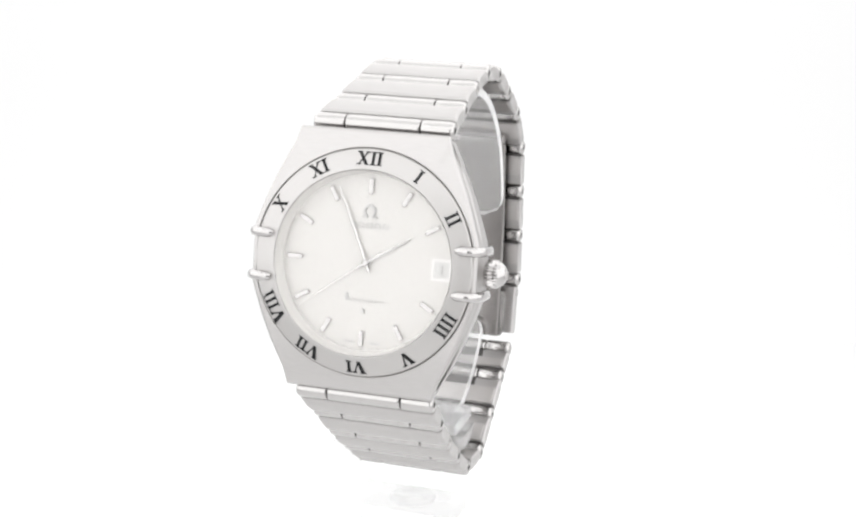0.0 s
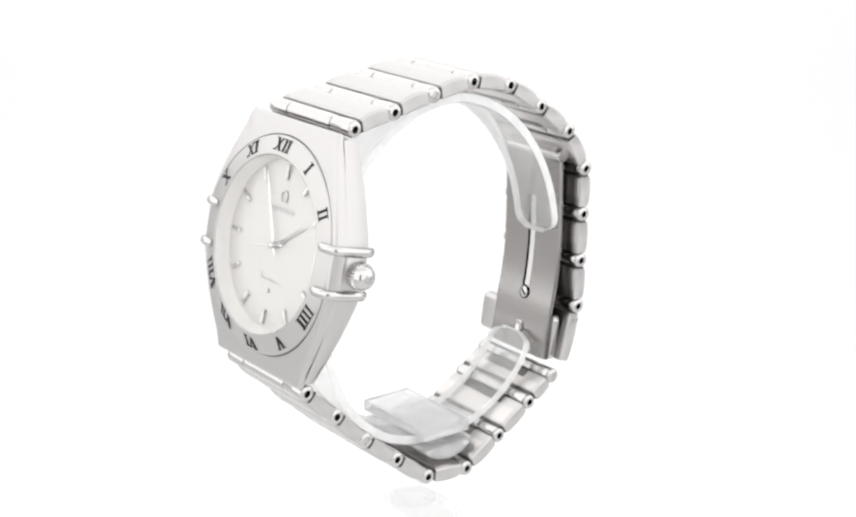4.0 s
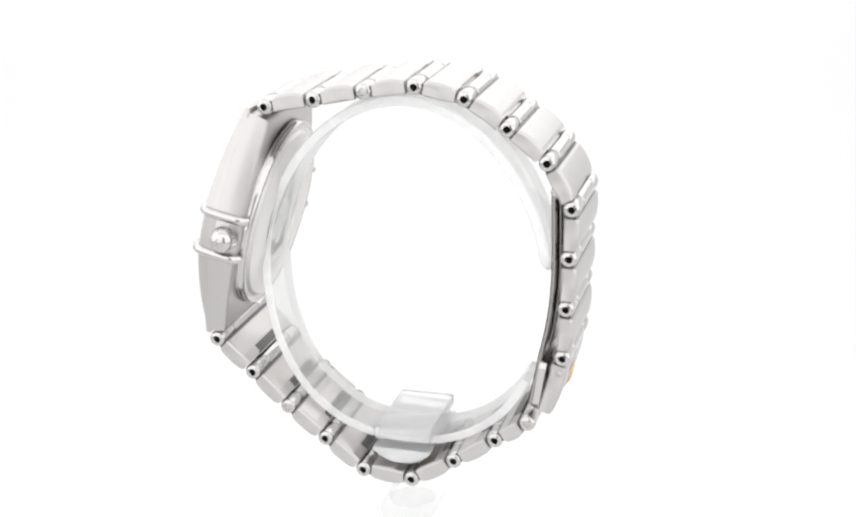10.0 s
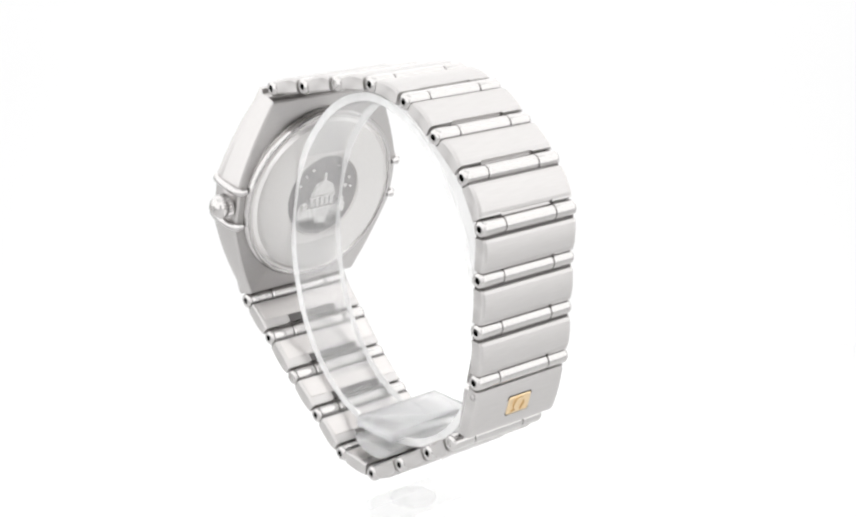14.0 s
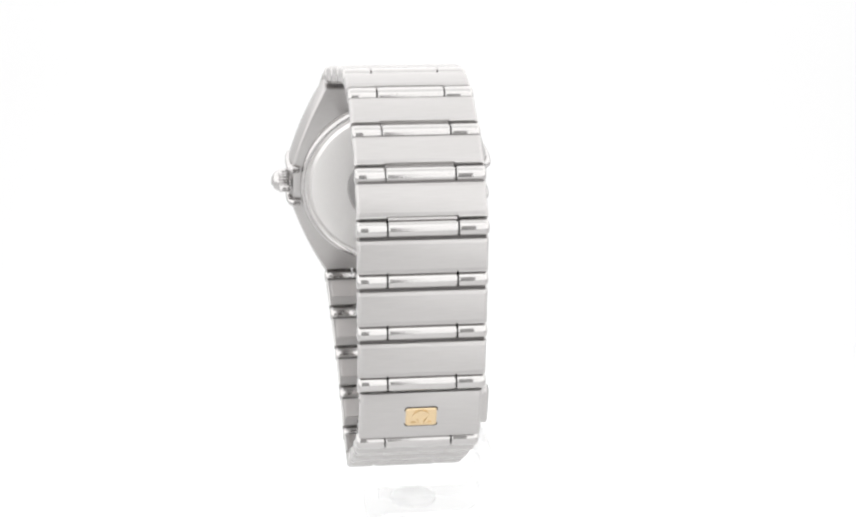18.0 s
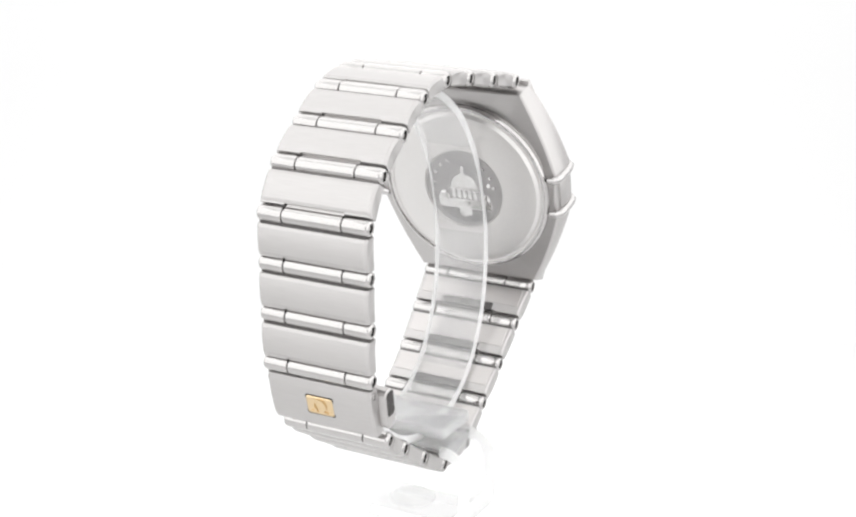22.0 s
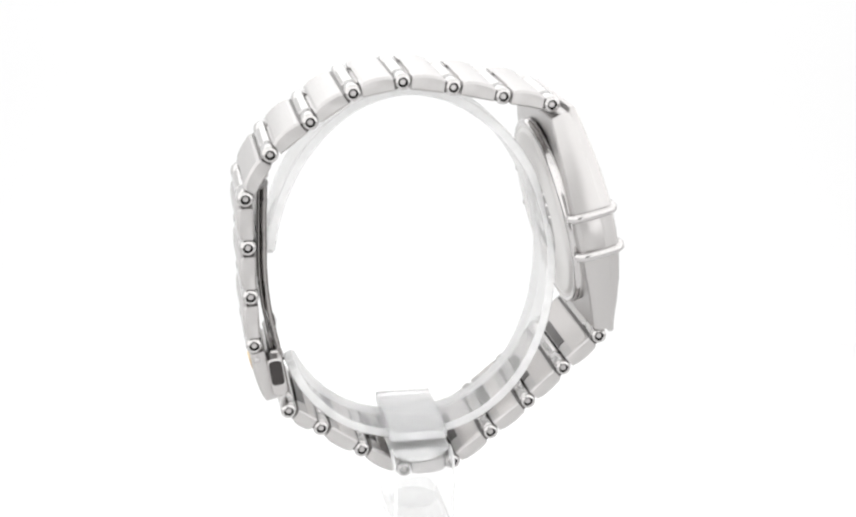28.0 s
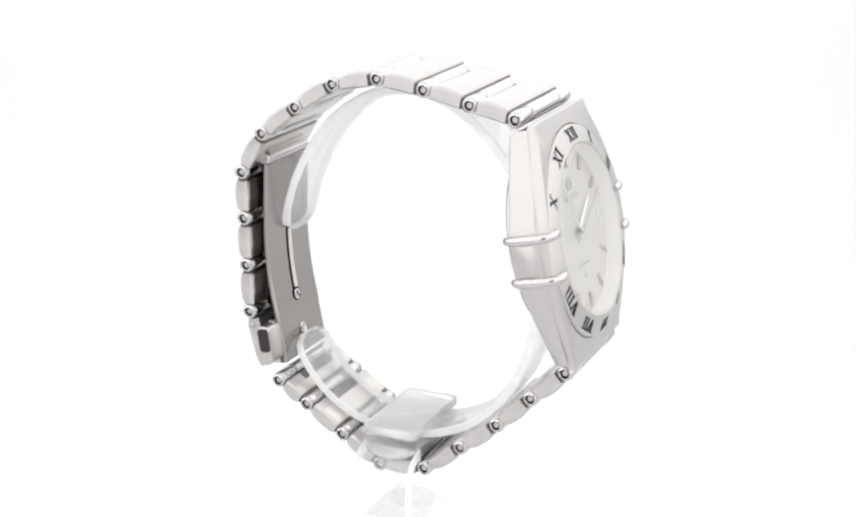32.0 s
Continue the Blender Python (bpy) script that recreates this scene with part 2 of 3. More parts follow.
# ---- the light tent ----
def build_tent():
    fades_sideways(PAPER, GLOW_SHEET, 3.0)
    # white sheet under the stand, its glow added; the notch at the front opening darkens reflections
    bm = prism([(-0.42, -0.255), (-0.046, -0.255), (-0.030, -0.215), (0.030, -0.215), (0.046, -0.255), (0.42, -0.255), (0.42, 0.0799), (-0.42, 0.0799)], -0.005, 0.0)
    tagged(mesh_object("ground", bm, PAPER, scale=1.0, smooth=0), "matt white sheet under the watch stand with added glow", "table", kind="structure")
    # rear wall with a rounded foot, butted against the sheet
    bm = bmesh.new()
    skins = []
    for r in (0.05, 0.052):
        skins.append([(0.08 + r * math.sin(radians(a)), 0.05 - r * math.cos(radians(a))) for a in range(0, 91, 6)] + [(0.08 + r, 0.088)])
    section = skins[0] + skins[1][::-1]
    ring_strip(bm, [[Vector((x, y, z)) for y, z in section] for x in (-0.42, 0.42)])
    # the sweep's brightness and its dimmer sides are put in as glow
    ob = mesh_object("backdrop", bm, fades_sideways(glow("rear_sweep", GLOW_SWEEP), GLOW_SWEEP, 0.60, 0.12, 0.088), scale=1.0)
    tagged(ob, "white sweep behind the watch, its light put in as glow", "backdrop", kind="structure")
    # unseen table, added to show dark through the notch in the steel's reflections
    bm = prism(rounded(-0.6, -0.6, 0.6, 0.6, 0.02, 3), -0.045, -0.006, 0.002)
    tagged(mesh_object("floor", bm, TABLE, scale=1.0), "unseen grey matt table added under the light tent", "table", kind="structure")

    def panel(name, mat, corners, holes=None, label=""):
        bm = bmesh.new()
        bm.faces.new([bm.verts.new(c) for c in corners])
        if holes:
            bm.free()
            bm = bmesh.new()
            (x0, x1, z0, z1), (a0, a1, b0, b1), y = holes
            xs, zs = (x0, a0, a1, x1), (z0, b0, b1, z1)
            vs = [[bm.verts.new((x, y, z)) for x in xs] for z in zs]
            for j in range(3):
                for i in range(3):
                    if (i, j) != (1, 1):
                        bm.faces.new((vs[j][i], vs[j][i + 1], vs[j + 1][i + 1], vs[j + 1][i]))
        ob = mesh_object(name, bm, mat, scale=1.0)
        t = ob.modifiers.new("thickness", "SOLIDIFY")
        t.thickness, t.offset = 0.002, 0
        tagged(ob, label, "light tent", kind="structure")

    side, over, front = glow("side_diffuser", GLOW_SIDE), glow("top_diffuser", GLOW_TOP), glow("front_diffuser", GLOW_FRONT)
    panel("wall_east", side, [(0.42, -0.3, 0), (0.42, 0.13, 0), (0.42, 0.13, 0.62), (0.42, -0.3, 0.62)], label="backlit white diffuser wall of the light tent")
    panel("wall_west", side, [(-0.42, -0.3, 0), (-0.42, 0.13, 0), (-0.42, 0.13, 0.62), (-0.42, -0.3, 0.62)], label="backlit white diffuser wall of the light tent")
    panel("ceiling", over, [(-0.42, -0.3, 0.62), (0.42, -0.3, 0.62), (0.42, 0.13, 0.62), (-0.42, 0.13, 0.62)], label="backlit white diffuser roof of the light tent")
    panel("wall_north", glow("rear_diffuser", GLOW_BACK), [(-0.42, 0.132, 0.089), (0.42, 0.132, 0.089), (0.42, 0.132, 0.62), (-0.42, 0.132, 0.62)], label="bright backlit diffuser wall of the light tent")
    panel("wall_south", front, [(0, 0, 0), (1, 0, 0), (1, 0, 1)], ((-0.42, 0.42, 0.0, 0.62), (-0.046, 0.046, 0.0005, 0.20), -0.26),
          "white diffuser front of the light tent with an opening")


# ---- the watch: hinge line of the bracelet (x, z) and half-widths, from the upper lug round to the lower lug ----
PINS = [(-1.043, 0.029), (-0.652, 0.101), (-0.252, 0.182), (0.151, 0.236), (0.544, 0.160), (0.883, -0.056), (1.201, -0.305),
        (1.403, -0.656), (1.394, -1.056), (1.384, -1.469), (1.368, -1.884), (1.100, -2.474), (0.835, -2.650), (0.495, -2.871),
        (0.138, -3.076), (-0.277, -3.035), (-0.603, -2.785), (-0.921, -2.525), (-1.216, -2.236), (-1.509, -1.960)]
HALF = [0.554, 0.525, 0.502, 0.490, 0.487, 0.489, 0.490, 0.492, 0.492, 0.492, 0.490, 0.486, 0.482, 0.483, 0.489, 0.492, 0.496, 0.506, 0.526, 0.551]
# the bracelet's middle beside the axis, hinge by hinge
MID = [-0.119, -0.116, -0.110, -0.099, -0.087, -0.079, -0.078, -0.079, -0.080, -0.080, -0.080, -0.082, -0.089, -0.095, -0.096, -0.099, -0.105, -0.112, -0.119, -0.125]
SHIFT = -0.081      # the clasp's middle beside the axis
MIDDLE = Vector((0.0, 0.0, -1.4))


def span(i, j):
    """The space of the link between two hinges: x along, y across, z outwards."""
    a, b = (Vector((PINS[k][0], 0, PINS[k][1])) for k in (i, j))
    along = (b - a).normalized()
    across = Vector((0, 1, 0))
    out = along.cross(across)
    if out.dot((a + b) / 2 - MIDDLE) < 0:
        across, out = -across, -out
    return basis((a + b) / 2 + Vector((0, (MID[i] + MID[j]) / 2, 0)), along, across, out), (b - a).length, across.y


def link_mesh(length, w0, w1, gap0=0.09, gap1=0.09, low=-0.052, edge=0.062, crown=0.015, notch=0.0):
    """A plate with a domed upper face, chamfered ends and slightly hollow flanks."""
    bm = bmesh.new()
    n = 10
    x0, x1 = -length / 2 + gap0, length / 2 - gap1
    stations = []
    for k in range(n + 1):
        f = k / n
        x = x0 + (x1 - x0) * f
        s = 2 * f - 1
        top = edge + crown * (1 - s * s)
        if k in (0, n):
            top -= 0.008
        w = (w0 + (w1 - w0) * (x / length + 0.5)) - 0.004 - 0.004 * (1 - s * s)
        stations.append((x, w, top))
    rings = []
    for x, w, top in stations:
        c = 0.018
        rings.append([Vector((x, y, z)) for y, z in
                      ((-w + 0.012, low), (-w, low + 0.012), (-w, top - 0.020), (-w + 0.004, top - 0.014), (-w + c, top - 0.002), (-w + c + 0.012, top),
                       (w - c - 0.012, top), (w - c, top - 0.002), (w - 0.004, top - 0.014), (w, top - 0.020), (w, low + 0.012), (w - 0.012, low))])
    ring_strip(bm, rings)
    if notch:
        # shoulders beside the notch that holds the middle barrel
        w, top = stations[-1][1], stations[-1][2]
        for sy in (-1, 1):
            ends = []
            for x in (x1 - 0.002, x1 + notch):
                ends.append([Vector((x, sy * y, z)) for y, z in ((w * 0.545, low), (w - 0.012, low), (w, low + 0.012), (w, top - 0.020), (w - 0.004, top - 0.014), (w - 0.018, top - 0.002), (w - 0.030, top), (w * 0.545, top))])
            ring_strip(bm, ends)
    return bm


def tube(y0, y1, r=0.068, bore0=0.0, bore1=0.0):
    """A hinge barrel from y0 to y1, with a bored end where it shows."""
    dome = ((0.044, 0.002), (0.056, 0.007), (0.063, 0.016), (0.067, 0.028), (r, 0.040))
    flat = ((r - 0.014, 0.0), (r - 0.004, 0.004), (r, 0.014))
    prof = [(0, y0 + 0.05), (bore0, y0 + 0.05), (bore0, y0 + 0.004), (bore0 + 0.003, y0)] if bore0 else [(0, y0)]
    prof += [(q, y0 + d) for q, d in (dome if bore0 else flat)]
    prof += [(q, y1 - d) for q, d in reversed(dome if bore1 else flat)]
    prof += [(bore1 + 0.003, y1), (bore1, y1 - 0.004), (bore1, y1 - 0.05), (0, y1 - 0.05)] if bore1 else [(0, y1)]
    return lathe(prof, 32)


def build_bracelet(watch):
    LIE = pose(0, 0, 0, -90, 0, 0)     # z of a lathe along y
    pairs = [(i, i + 1) for i in range(10)] + [(i + 1, i) for i in range(11, 19)]
    for i, j in pairs:
        m, length, _ = span(i, j)
        gaps = dict(gap0=0.074, gap1=0.082, notch=0.012)
        link = part("link", link_mesh(length, HALF[i], HALF[j], **gaps), BRUSHED, watch, "brushed steel bracelet link with bevelled ends", m, smooth=7)
        inner = prism(rounded(-length / 2 + 0.085, -min(HALF[i], HALF[j]) + 0.03, length / 2 - 0.152, min(HALF[i], HALF[j]) - 0.03, 0.01, 2), 0.0, 0.006, 0.003)
        part("inner_face", inner, INNER, link, "dull satin inner face of the link", pose(0, 0, -0.051, 180, 0, 0), smooth=7)
        # tongue that runs from the plate into the hinge, and on the inner side a dark box painting the recess's shade
        w = 0.255
        part("hinge_tongue", prism(rounded(length / 2 - 0.12, -w, length / 2 - 0.03, w, 0.01, 2), -0.025, 0.030), SATIN, link)
        part("recess_shade", prism(rounded(length / 2 - 0.146, -w, length / 2 - 0.072, w, 0.006, 2), -0.056, -0.030), SHADE_STEEL, link, "dark box for the shade in the hinge recess")
        # dark strip painted in for the shade between barrel and plate
        half = HALF[i] - 0.022
        part("gap_shade", prism(rounded(-length / 2 + 0.052, -half, -length / 2 + 0.076, half, 0.004, 2), -0.047, 0.038), SHADE_STEEL, link, "dark strip for the shade beside the hinge barrel", smooth=0)
    for i, (x, z) in enumerate(PINS):
        h = HALF[i]
        out = (Vector((x, 0, z)) - MIDDLE).normalized()
        m = Matrix.Translation((x, MID[i], z)) @ LIE
        s = h * 0.535
        barrel = part("hinge_barrel", tube(-s + 0.003, s - 0.003), BARREL, watch, "polished steel hinge barrel", m, smooth=16)
        for y0, y1, b0, b1 in ((-h, -s - 0.003, 0.027, 0), (s + 0.003, h, 0, 0.037)):
            part("end_barrel", tube(y0, y1, bore0=b0, bore1=b1), BARREL, barrel, smooth=30)
        # the pin, sunk in its bore: a black plug for the bore's shade on the crown side, a bright head on the other
        bright = i in (2, 11, 17)
        bm = lathe([(0, -h + (0.006 if bright else 0.03)), (0.0265, -h + (0.010 if bright else 0.03)), (0.0265, -h + 0.045), (0, -h + 0.045)], 28)
        part("bore", bm, SATIN if bright else HOLE_SHADE, barrel, "steel pin head" if bright else "black plug for the shade in the pin bore")
        bm = lathe([(0, h - 0.019), (0.022, h - 0.019), (0.026, h - 0.023), (0.026, h - 0.045), (0, h - 0.045)], 28)
        part("pin_head", bm, SATIN, barrel, "steel pin head sunk in its bore")
        # black ring painting the shade in the gap round the head
        bm = lathe([(0.0261, h - 0.032), (0.0365, h - 0.012), (0.0365, h - 0.045), (0.0261, h - 0.045)], 28)
        part("bore", bm, HOLE_SHADE, barrel)


def build_clasp(watch):
    # cover plate with the gold badge
    a = Vector((PINS[10][0], SHIFT, PINS[10][1]))
    b = Vector((1.238, SHIFT, -2.362))
    along = (b - a).normalized()
    across = Vector((0, 1, 0))
    out = along.cross(across)
    if out.x < 0:
        across, out = -across, -out
    length = (b - a).length
    m = basis((a + b) / 2, along, across, out)
    cover = part("clasp_cover", link_mesh(length, 0.474, 0.476, 0.070, 0.0, -0.060, 0.056, 0.018), BRUSHED, watch, "brushed steel folding clasp cover", m)
    badge = part("badge", prism(rounded(-0.080, -0.120, 0.085, 0.120, 0.02), 0.05, 0.087, 0.008), GOLD, cover, "small gold badge with raised emblem", pose(0.03, 0, -0.004))
    # black frame painted in for the badge's shadow
    part("badge_shade", prism(rounded(-0.089, -0.129, 0.094, 0.129, 0.024), 0.05, 0.0765), HOLE_SHADE, cover, "black frame for the shadow round the badge", pose(0.03, 0, -0.004))
    # emblem: a raised open ring with two feet
    bm = bmesh.new()
    rings = []
    for k in range(22):
        t = radians(-150 + 300 * k / 21)
        c, s = -math.cos(t), math.sin(t)
        rings.append([Vector((c * r - 0.005, s * r, z)) for r, z in ((0.042, 0.086), (0.042, 0.098), (0.064, 0.098), (0.064, 0.086))])
    ring_strip(bm, rings)
    prism(rounded(0.046, 0.020, 0.064, 0.078, 0.004, 2), 0.086, 0.097, 0, bm)
    prism(rounded(0.046, -0.078, 0.064, -0.020, 0.004, 2), 0.086, 0.097, 0, bm)
    part("emblem", bm, GOLD, badge)
    for s in (-1, 1):
        bm = lathe([(0, 0.477), (0.017, 0.477), (0.020, 0.474), (0.021, 0.468), (0.027, 0.467), (0.028, 0.473), (0.032, 0.473), (0.034, 0.46), (0.034, 0.40), (0, 0.40)], 18)
        part("rivet", bm, POLISHED, cover, "small rivet on the clasp's flank", pose(-0.12, 0, 0.015, -90 if s > 0 else 90, 0, 0))
    # folding blades: an inner one with a slot and a thin outer one
    def blade(name, pts, half, thick, label):
        path = []
        for k, (x, z) in enumerate(pts):
            p, q = pts[max(0, k - 1)], pts[min(len(pts) - 1, k + 1)]
            tx, tz = q[0] - p[0], q[1] - p[1]
            d = math.hypot(tx, tz)
            path.append((x, z, -tz / d, tx / d))
        e = 0.012
        sec = [(-half + e, 0), (-half, e), (-half, thick - e), (-half + e, thick), (half - e, thick), (half, thick - e), (half, e), (half - e, 0)]
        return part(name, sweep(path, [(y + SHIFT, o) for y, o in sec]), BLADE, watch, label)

    inner = [(1.240 - 0.10 * max(0, (s - 0.45)) ** 2 * 3.0 - 0.02 * (1 - s) ** 4, -0.60 - 1.33 * s) for s in [k / 16 for k in range(17)]]
    inner_low = inner + [(1.136, -2.03), (1.116, -2.13), (1.096, -2.23), (1.078, -2.35)]
    b1 = blade("clasp_blade", inner_low, 0.36, 0.042, "satin steel curved folding clasp blade with a slot")
    b2 = blade("clasp_blade", [(x + 0.047, z) for x, z in inner[:-1]], 0.30, 0.03, "thin satin steel folding clasp blade")
    # slot and screw on the inner blade; the slot's shaded and lit walls are flat dark and bright strips
    def at(s):
        k = min(15, int(s * 16))
        f = s * 16 - k
        return inner[k][0] + (inner[k + 1][0] - inner[k][0]) * f, inner[k][1] + (inner[k + 1][1] - inner[k][1]) * f

    for y0, y1, mat, label in ((0.014, 0.042, HOLE_SHADE, "black strip for the slot's shaded wall"), (-0.045, 0.012, LID, "bright strip for the slot's lit wall")):
        path = [(at(s)[0] - 0.003, at(s)[1], 1, 0) for s in [0.27 + 0.062 * k for k in range(11)]]
        part("slot", sweep(path, [(SHIFT + y0, 0), (SHIFT + y1, 0), (SHIFT + y1, 0.004), (SHIFT + y0, 0.004)]), mat, b1, label)
    x, z = at(0.93)
    lie = basis((x - 0.004, SHIFT, z), Vector((0, 1, 0)), Vector((0, 0, 1)).lerp(Vector((0.15, 0, 1)), 1).normalized(), Vector((-1, 0, 0.15)).normalized())
    screw = part("screw", lathe([(0, -0.01), (0.048, -0.01), (0.048, 0.006), (0.040, 0.010), (0, 0.011)], 28), POLISHED, b1, "polished slotted screw", lie)
    # black disc and bar paint the shade round the screw and in its slot
    part("screw_well", lathe([(0, -0.006), (0.062, -0.006), (0.062, 0.0005), (0, 0.0005)], 28), HOLE_SHADE, b1, "black disc for the shade round the screw", lie)
    part("screw_slot", prism(rounded(-0.034, -0.006, 0.034, 0.006, 0.003, 2), 0.009, 0.013), HOLE_SHADE, b1, "", lie @ pose(0, 0, 0, 0, 0, 50))
    x, z = 1.112, -2.145
    lie = basis((x - 0.004, SHIFT, z), Vector((0, 1, 0)), Vector((0.3, 0, 1)).normalized(), Vector((-1, 0, 0.3)).normalized())
    part("rivet", lathe([(0, -0.01), (0.055, -0.01), (0.055, 0.005), (0.045, 0.010), (0.034, 0.004), (0, 0.004)], 20), POLISHED, b1, "", lie)
    # hinge knuckle at the blade's upper end
    bm = lathe([(0, -0.34), (0.045, -0.34), (0.05, -0.335), (0.05, 0.335), (0.045, 0.34), (0, 0.34)], 18)
    part("clasp_knuckle", bm, POLISHED, watch, "polished hinge knuckle of the clasp", Matrix.Translation((1.262, SHIFT, -0.565)) @ pose(0, 0, 0, -90, 0, 0))
    bm = sweep([(1.217, -0.535, -0.5, 0.86), (1.272, -0.49, -0.5, 0.86), (1.347, -0.59, 0.8, 0.5)], [(SHIFT - 0.3, 0), (SHIFT + 0.3, 0), (SHIFT + 0.3, 0.03), (SHIFT - 0.3, 0.03)])
    part("clasp_bracket", bm, SATIN, watch, "steel bracket that ties the clasp to a link")
    # catch block at the lower end, full width, hinge to the next link
    a, b = Vector((1.212, SHIFT, -1.96)), Vector((1.150, SHIFT, -2.37))
    along = (b - a).normalized()
    out = along.cross(Vector((0, 1, 0)))
    ac = Vector((0, 1, 0)) if out.x > 0 else Vector((0, -1, 0))
    m = basis((a + b) / 2, along, ac, along.cross(ac))
    n = (b - a).length
    catch = part("clasp_catch", prism([(x, y * ac.y) for x, y in rounded(-n / 2, -0.40, n / 2, 0.40, 0.06)], -0.034, 0.040, 0.018), POLISHED, watch, "satin steel catch block of the clasp", m)
    # push button that stands out on the side away from the crown, a dark reflection painted on its end
    lie = basis(Vector((1.190, SHIFT, -2.150)), along, Vector((0, 0, 0)) - along.cross(Vector((0, 1, 0))), Vector((0, 1, 0)))
    button = part("clasp_button", prism(rounded(-0.165, -0.062, 0.165, 0.062, 0.045, 4), 0.30, 0.535, 0.012), SATIN, watch, "steel push button of the clasp", lie)
    part("button_end", prism(rounded(-0.150, -0.052, 0.060, 0.052, 0.030, 4), 0.534, 0.5375), DARK_REFLECTION, button, "end of the button, coloured for a dark reflection", smooth=0)
    part("catch_rib", prism(rounded(-n / 2 + 0.05, -0.30, -n / 2 + 0.12, 0.30, 0.02), 0.045, 0.10, 0.01), SATIN, catch)


# ---- the watch head; its own space: x towards the crown, y to twelve, z out of the dial ----
P0, P19 = Vector((PINS[0][0], 0, PINS[0][1])), Vector((PINS[19][0], 0, PINS[19][1]))
HEAD_UP = (P0 - P19).normalized()
HEAD_OUT = Vector((-HEAD_UP.z, 0, HEAD_UP.x))
HEAD = basis((P0 + P19) / 2 + Vector((0, -0.098, 0)), Vector((0, -1, 0)), HEAD_UP, HEAD_OUT) @ pose(0, 0, 0, 0, 0.75, 0)
END = 0.93


def face_height(v):
    return 0.228 - 0.095 * v * v + 0.026 * v


def bezel_edge(a):
    """Height of the bezel's outer edge, which follows the case less steeply."""
    return 0.65 * face_height(0.852 * math.sin(a)) + 0.35 * 0.233


def case_half(v):
    v = abs(v)
    if v < 0.21:
        return 0.875
    f = (v - 0.21) / (END - 0.21)
    return 0.875 + (0.578 - 0.875) * f + 0.022 * math.sin(math.pi * f)


def case_reach(a):
    """Distance from the middle to the case's outline in the direction a."""
    c, s = math.cos(a), math.sin(a)
    lo, hi = 0.3, 1.4
    for _ in range(40):
        r = (lo + hi) / 2
        inside = abs(r * s) < END and abs(r * c) < case_half(r * s)
        lo, hi = (r, hi) if inside else (lo, r)
    return lo


def build_head(watch):
    n = 192
    angles = sorted(set([2 * math.pi * k / n for k in range(n)] + [sx + math.atan2(END * sy, 0.5779) for sx, sy in ((0, 1), (0, -1))]
                        + [math.pi - math.atan2(END * sy, 0.5779) for sy in (1, -1)]), key=lambda a: a % (2 * math.pi))
    SEAT, BACK = 0.8515, 0.80

    def loop(radius, height, lip=0.0):
        pts = []
        for a in angles:
            r = radius(a)
            x, y = r * math.cos(a), r * math.sin(a)
            pts.append(Vector((x, y * (1 + lip * max(0.0, (abs(y) - 0.86) / 0.07)), height(x, y))))
        return pts

    reach = {a: case_reach(a) for a in angles}
    back = lambda x, y: -0.105 + 0.055 * abs(y)
    rings = [loop(lambda a: 0.66, lambda x, y: 0.03),
             loop(lambda a: min(SEAT, reach[a] - 0.040), lambda x, y: face_height(y) - 0.03),
             loop(lambda a: min(SEAT + 0.004, reach[a] - 0.036), lambda x, y: face_height(y) - 0.004),
             loop(lambda a: min(SEAT + 0.010, reach[a] - 0.032), lambda x, y: face_height(y)),
             loop(lambda a: reach[a] - 0.022, lambda x, y: face_height(y) - 0.002),
             loop(lambda a: reach[a] - 0.008, lambda x, y: face_height(y) - 0.009, 0.052),
             loop(lambda a: reach[a], lambda x, y: face_height(y) - 0.022, 0.056),
             loop(lambda a: reach[a] + 0.002, lambda x, y: face_height(y) - 0.054, 0.046),
             loop(lambda a: reach[a] + 0.005, lambda x, y: face_height(y) - 0.076),
             loop(lambda a: reach[a] + 0.012, lambda x, y: face_height(y) * 0.7 + back(x, y) * 0.3),
             loop(lambda a: reach[a] + 0.016, lambda x, y: (face_height(y) + back(x, y)) / 2),
             loop(lambda a: reach[a] + 0.010, lambda x, y: face_height(y) * 0.3 + back(x, y) * 0.7),
             loop(lambda a: reach[a] - 0.010, lambda x, y: back(x, y) + 0.012),
             loop(lambda a: reach[a] - 0.026, lambda x, y: back(x, y)),
             loop(lambda a: min(BACK, reach[a] - 0.04), lambda x, y: back(x, y) - 0.004),
             loop(lambda a: 0.70, lambda x, y: -0.10)]
    case = part("case", ring_strip(bmesh.new(), rings), BRUSHED_UP, watch, "brushed steel barrel-shaped watch case with polished bevels", HEAD, smooth=12)

    # case back: polished ring, satin lid and the worked medallion
    lid = part("case_back", lathe([(0.80, -0.06), (0.80, -0.088), (0.79, -0.100), (0.765, -0.118), (0.745, -0.124), (0.737, -0.118), (0.728, -0.118), (0.70, -0.142),
                                   (0.64, -0.150), (0.383, -0.154), (0.376, -0.142), (0, -0.142)], 96), LID, watch, "polished steel round case back", HEAD @ pose(0, 0, -0.022), smooth=20)
    part("lid", lathe([(0.69, -0.144), (0.64, -0.1525), (0.388, -0.1565), (0.388, -0.152), (0.64, -0.148), (0.69, -0.140)], 96), LID, lid, "satin steel lid")
    part("polished_bevel", lathe([(0.752, -0.121), (0.765, -0.130), (0.780, -0.131), (0.793, -0.122), (0.801, -0.105), (0.803, -0.080), (0.76, -0.09)], 96), POLISHED, lid, "polished dished rim", smooth=40)
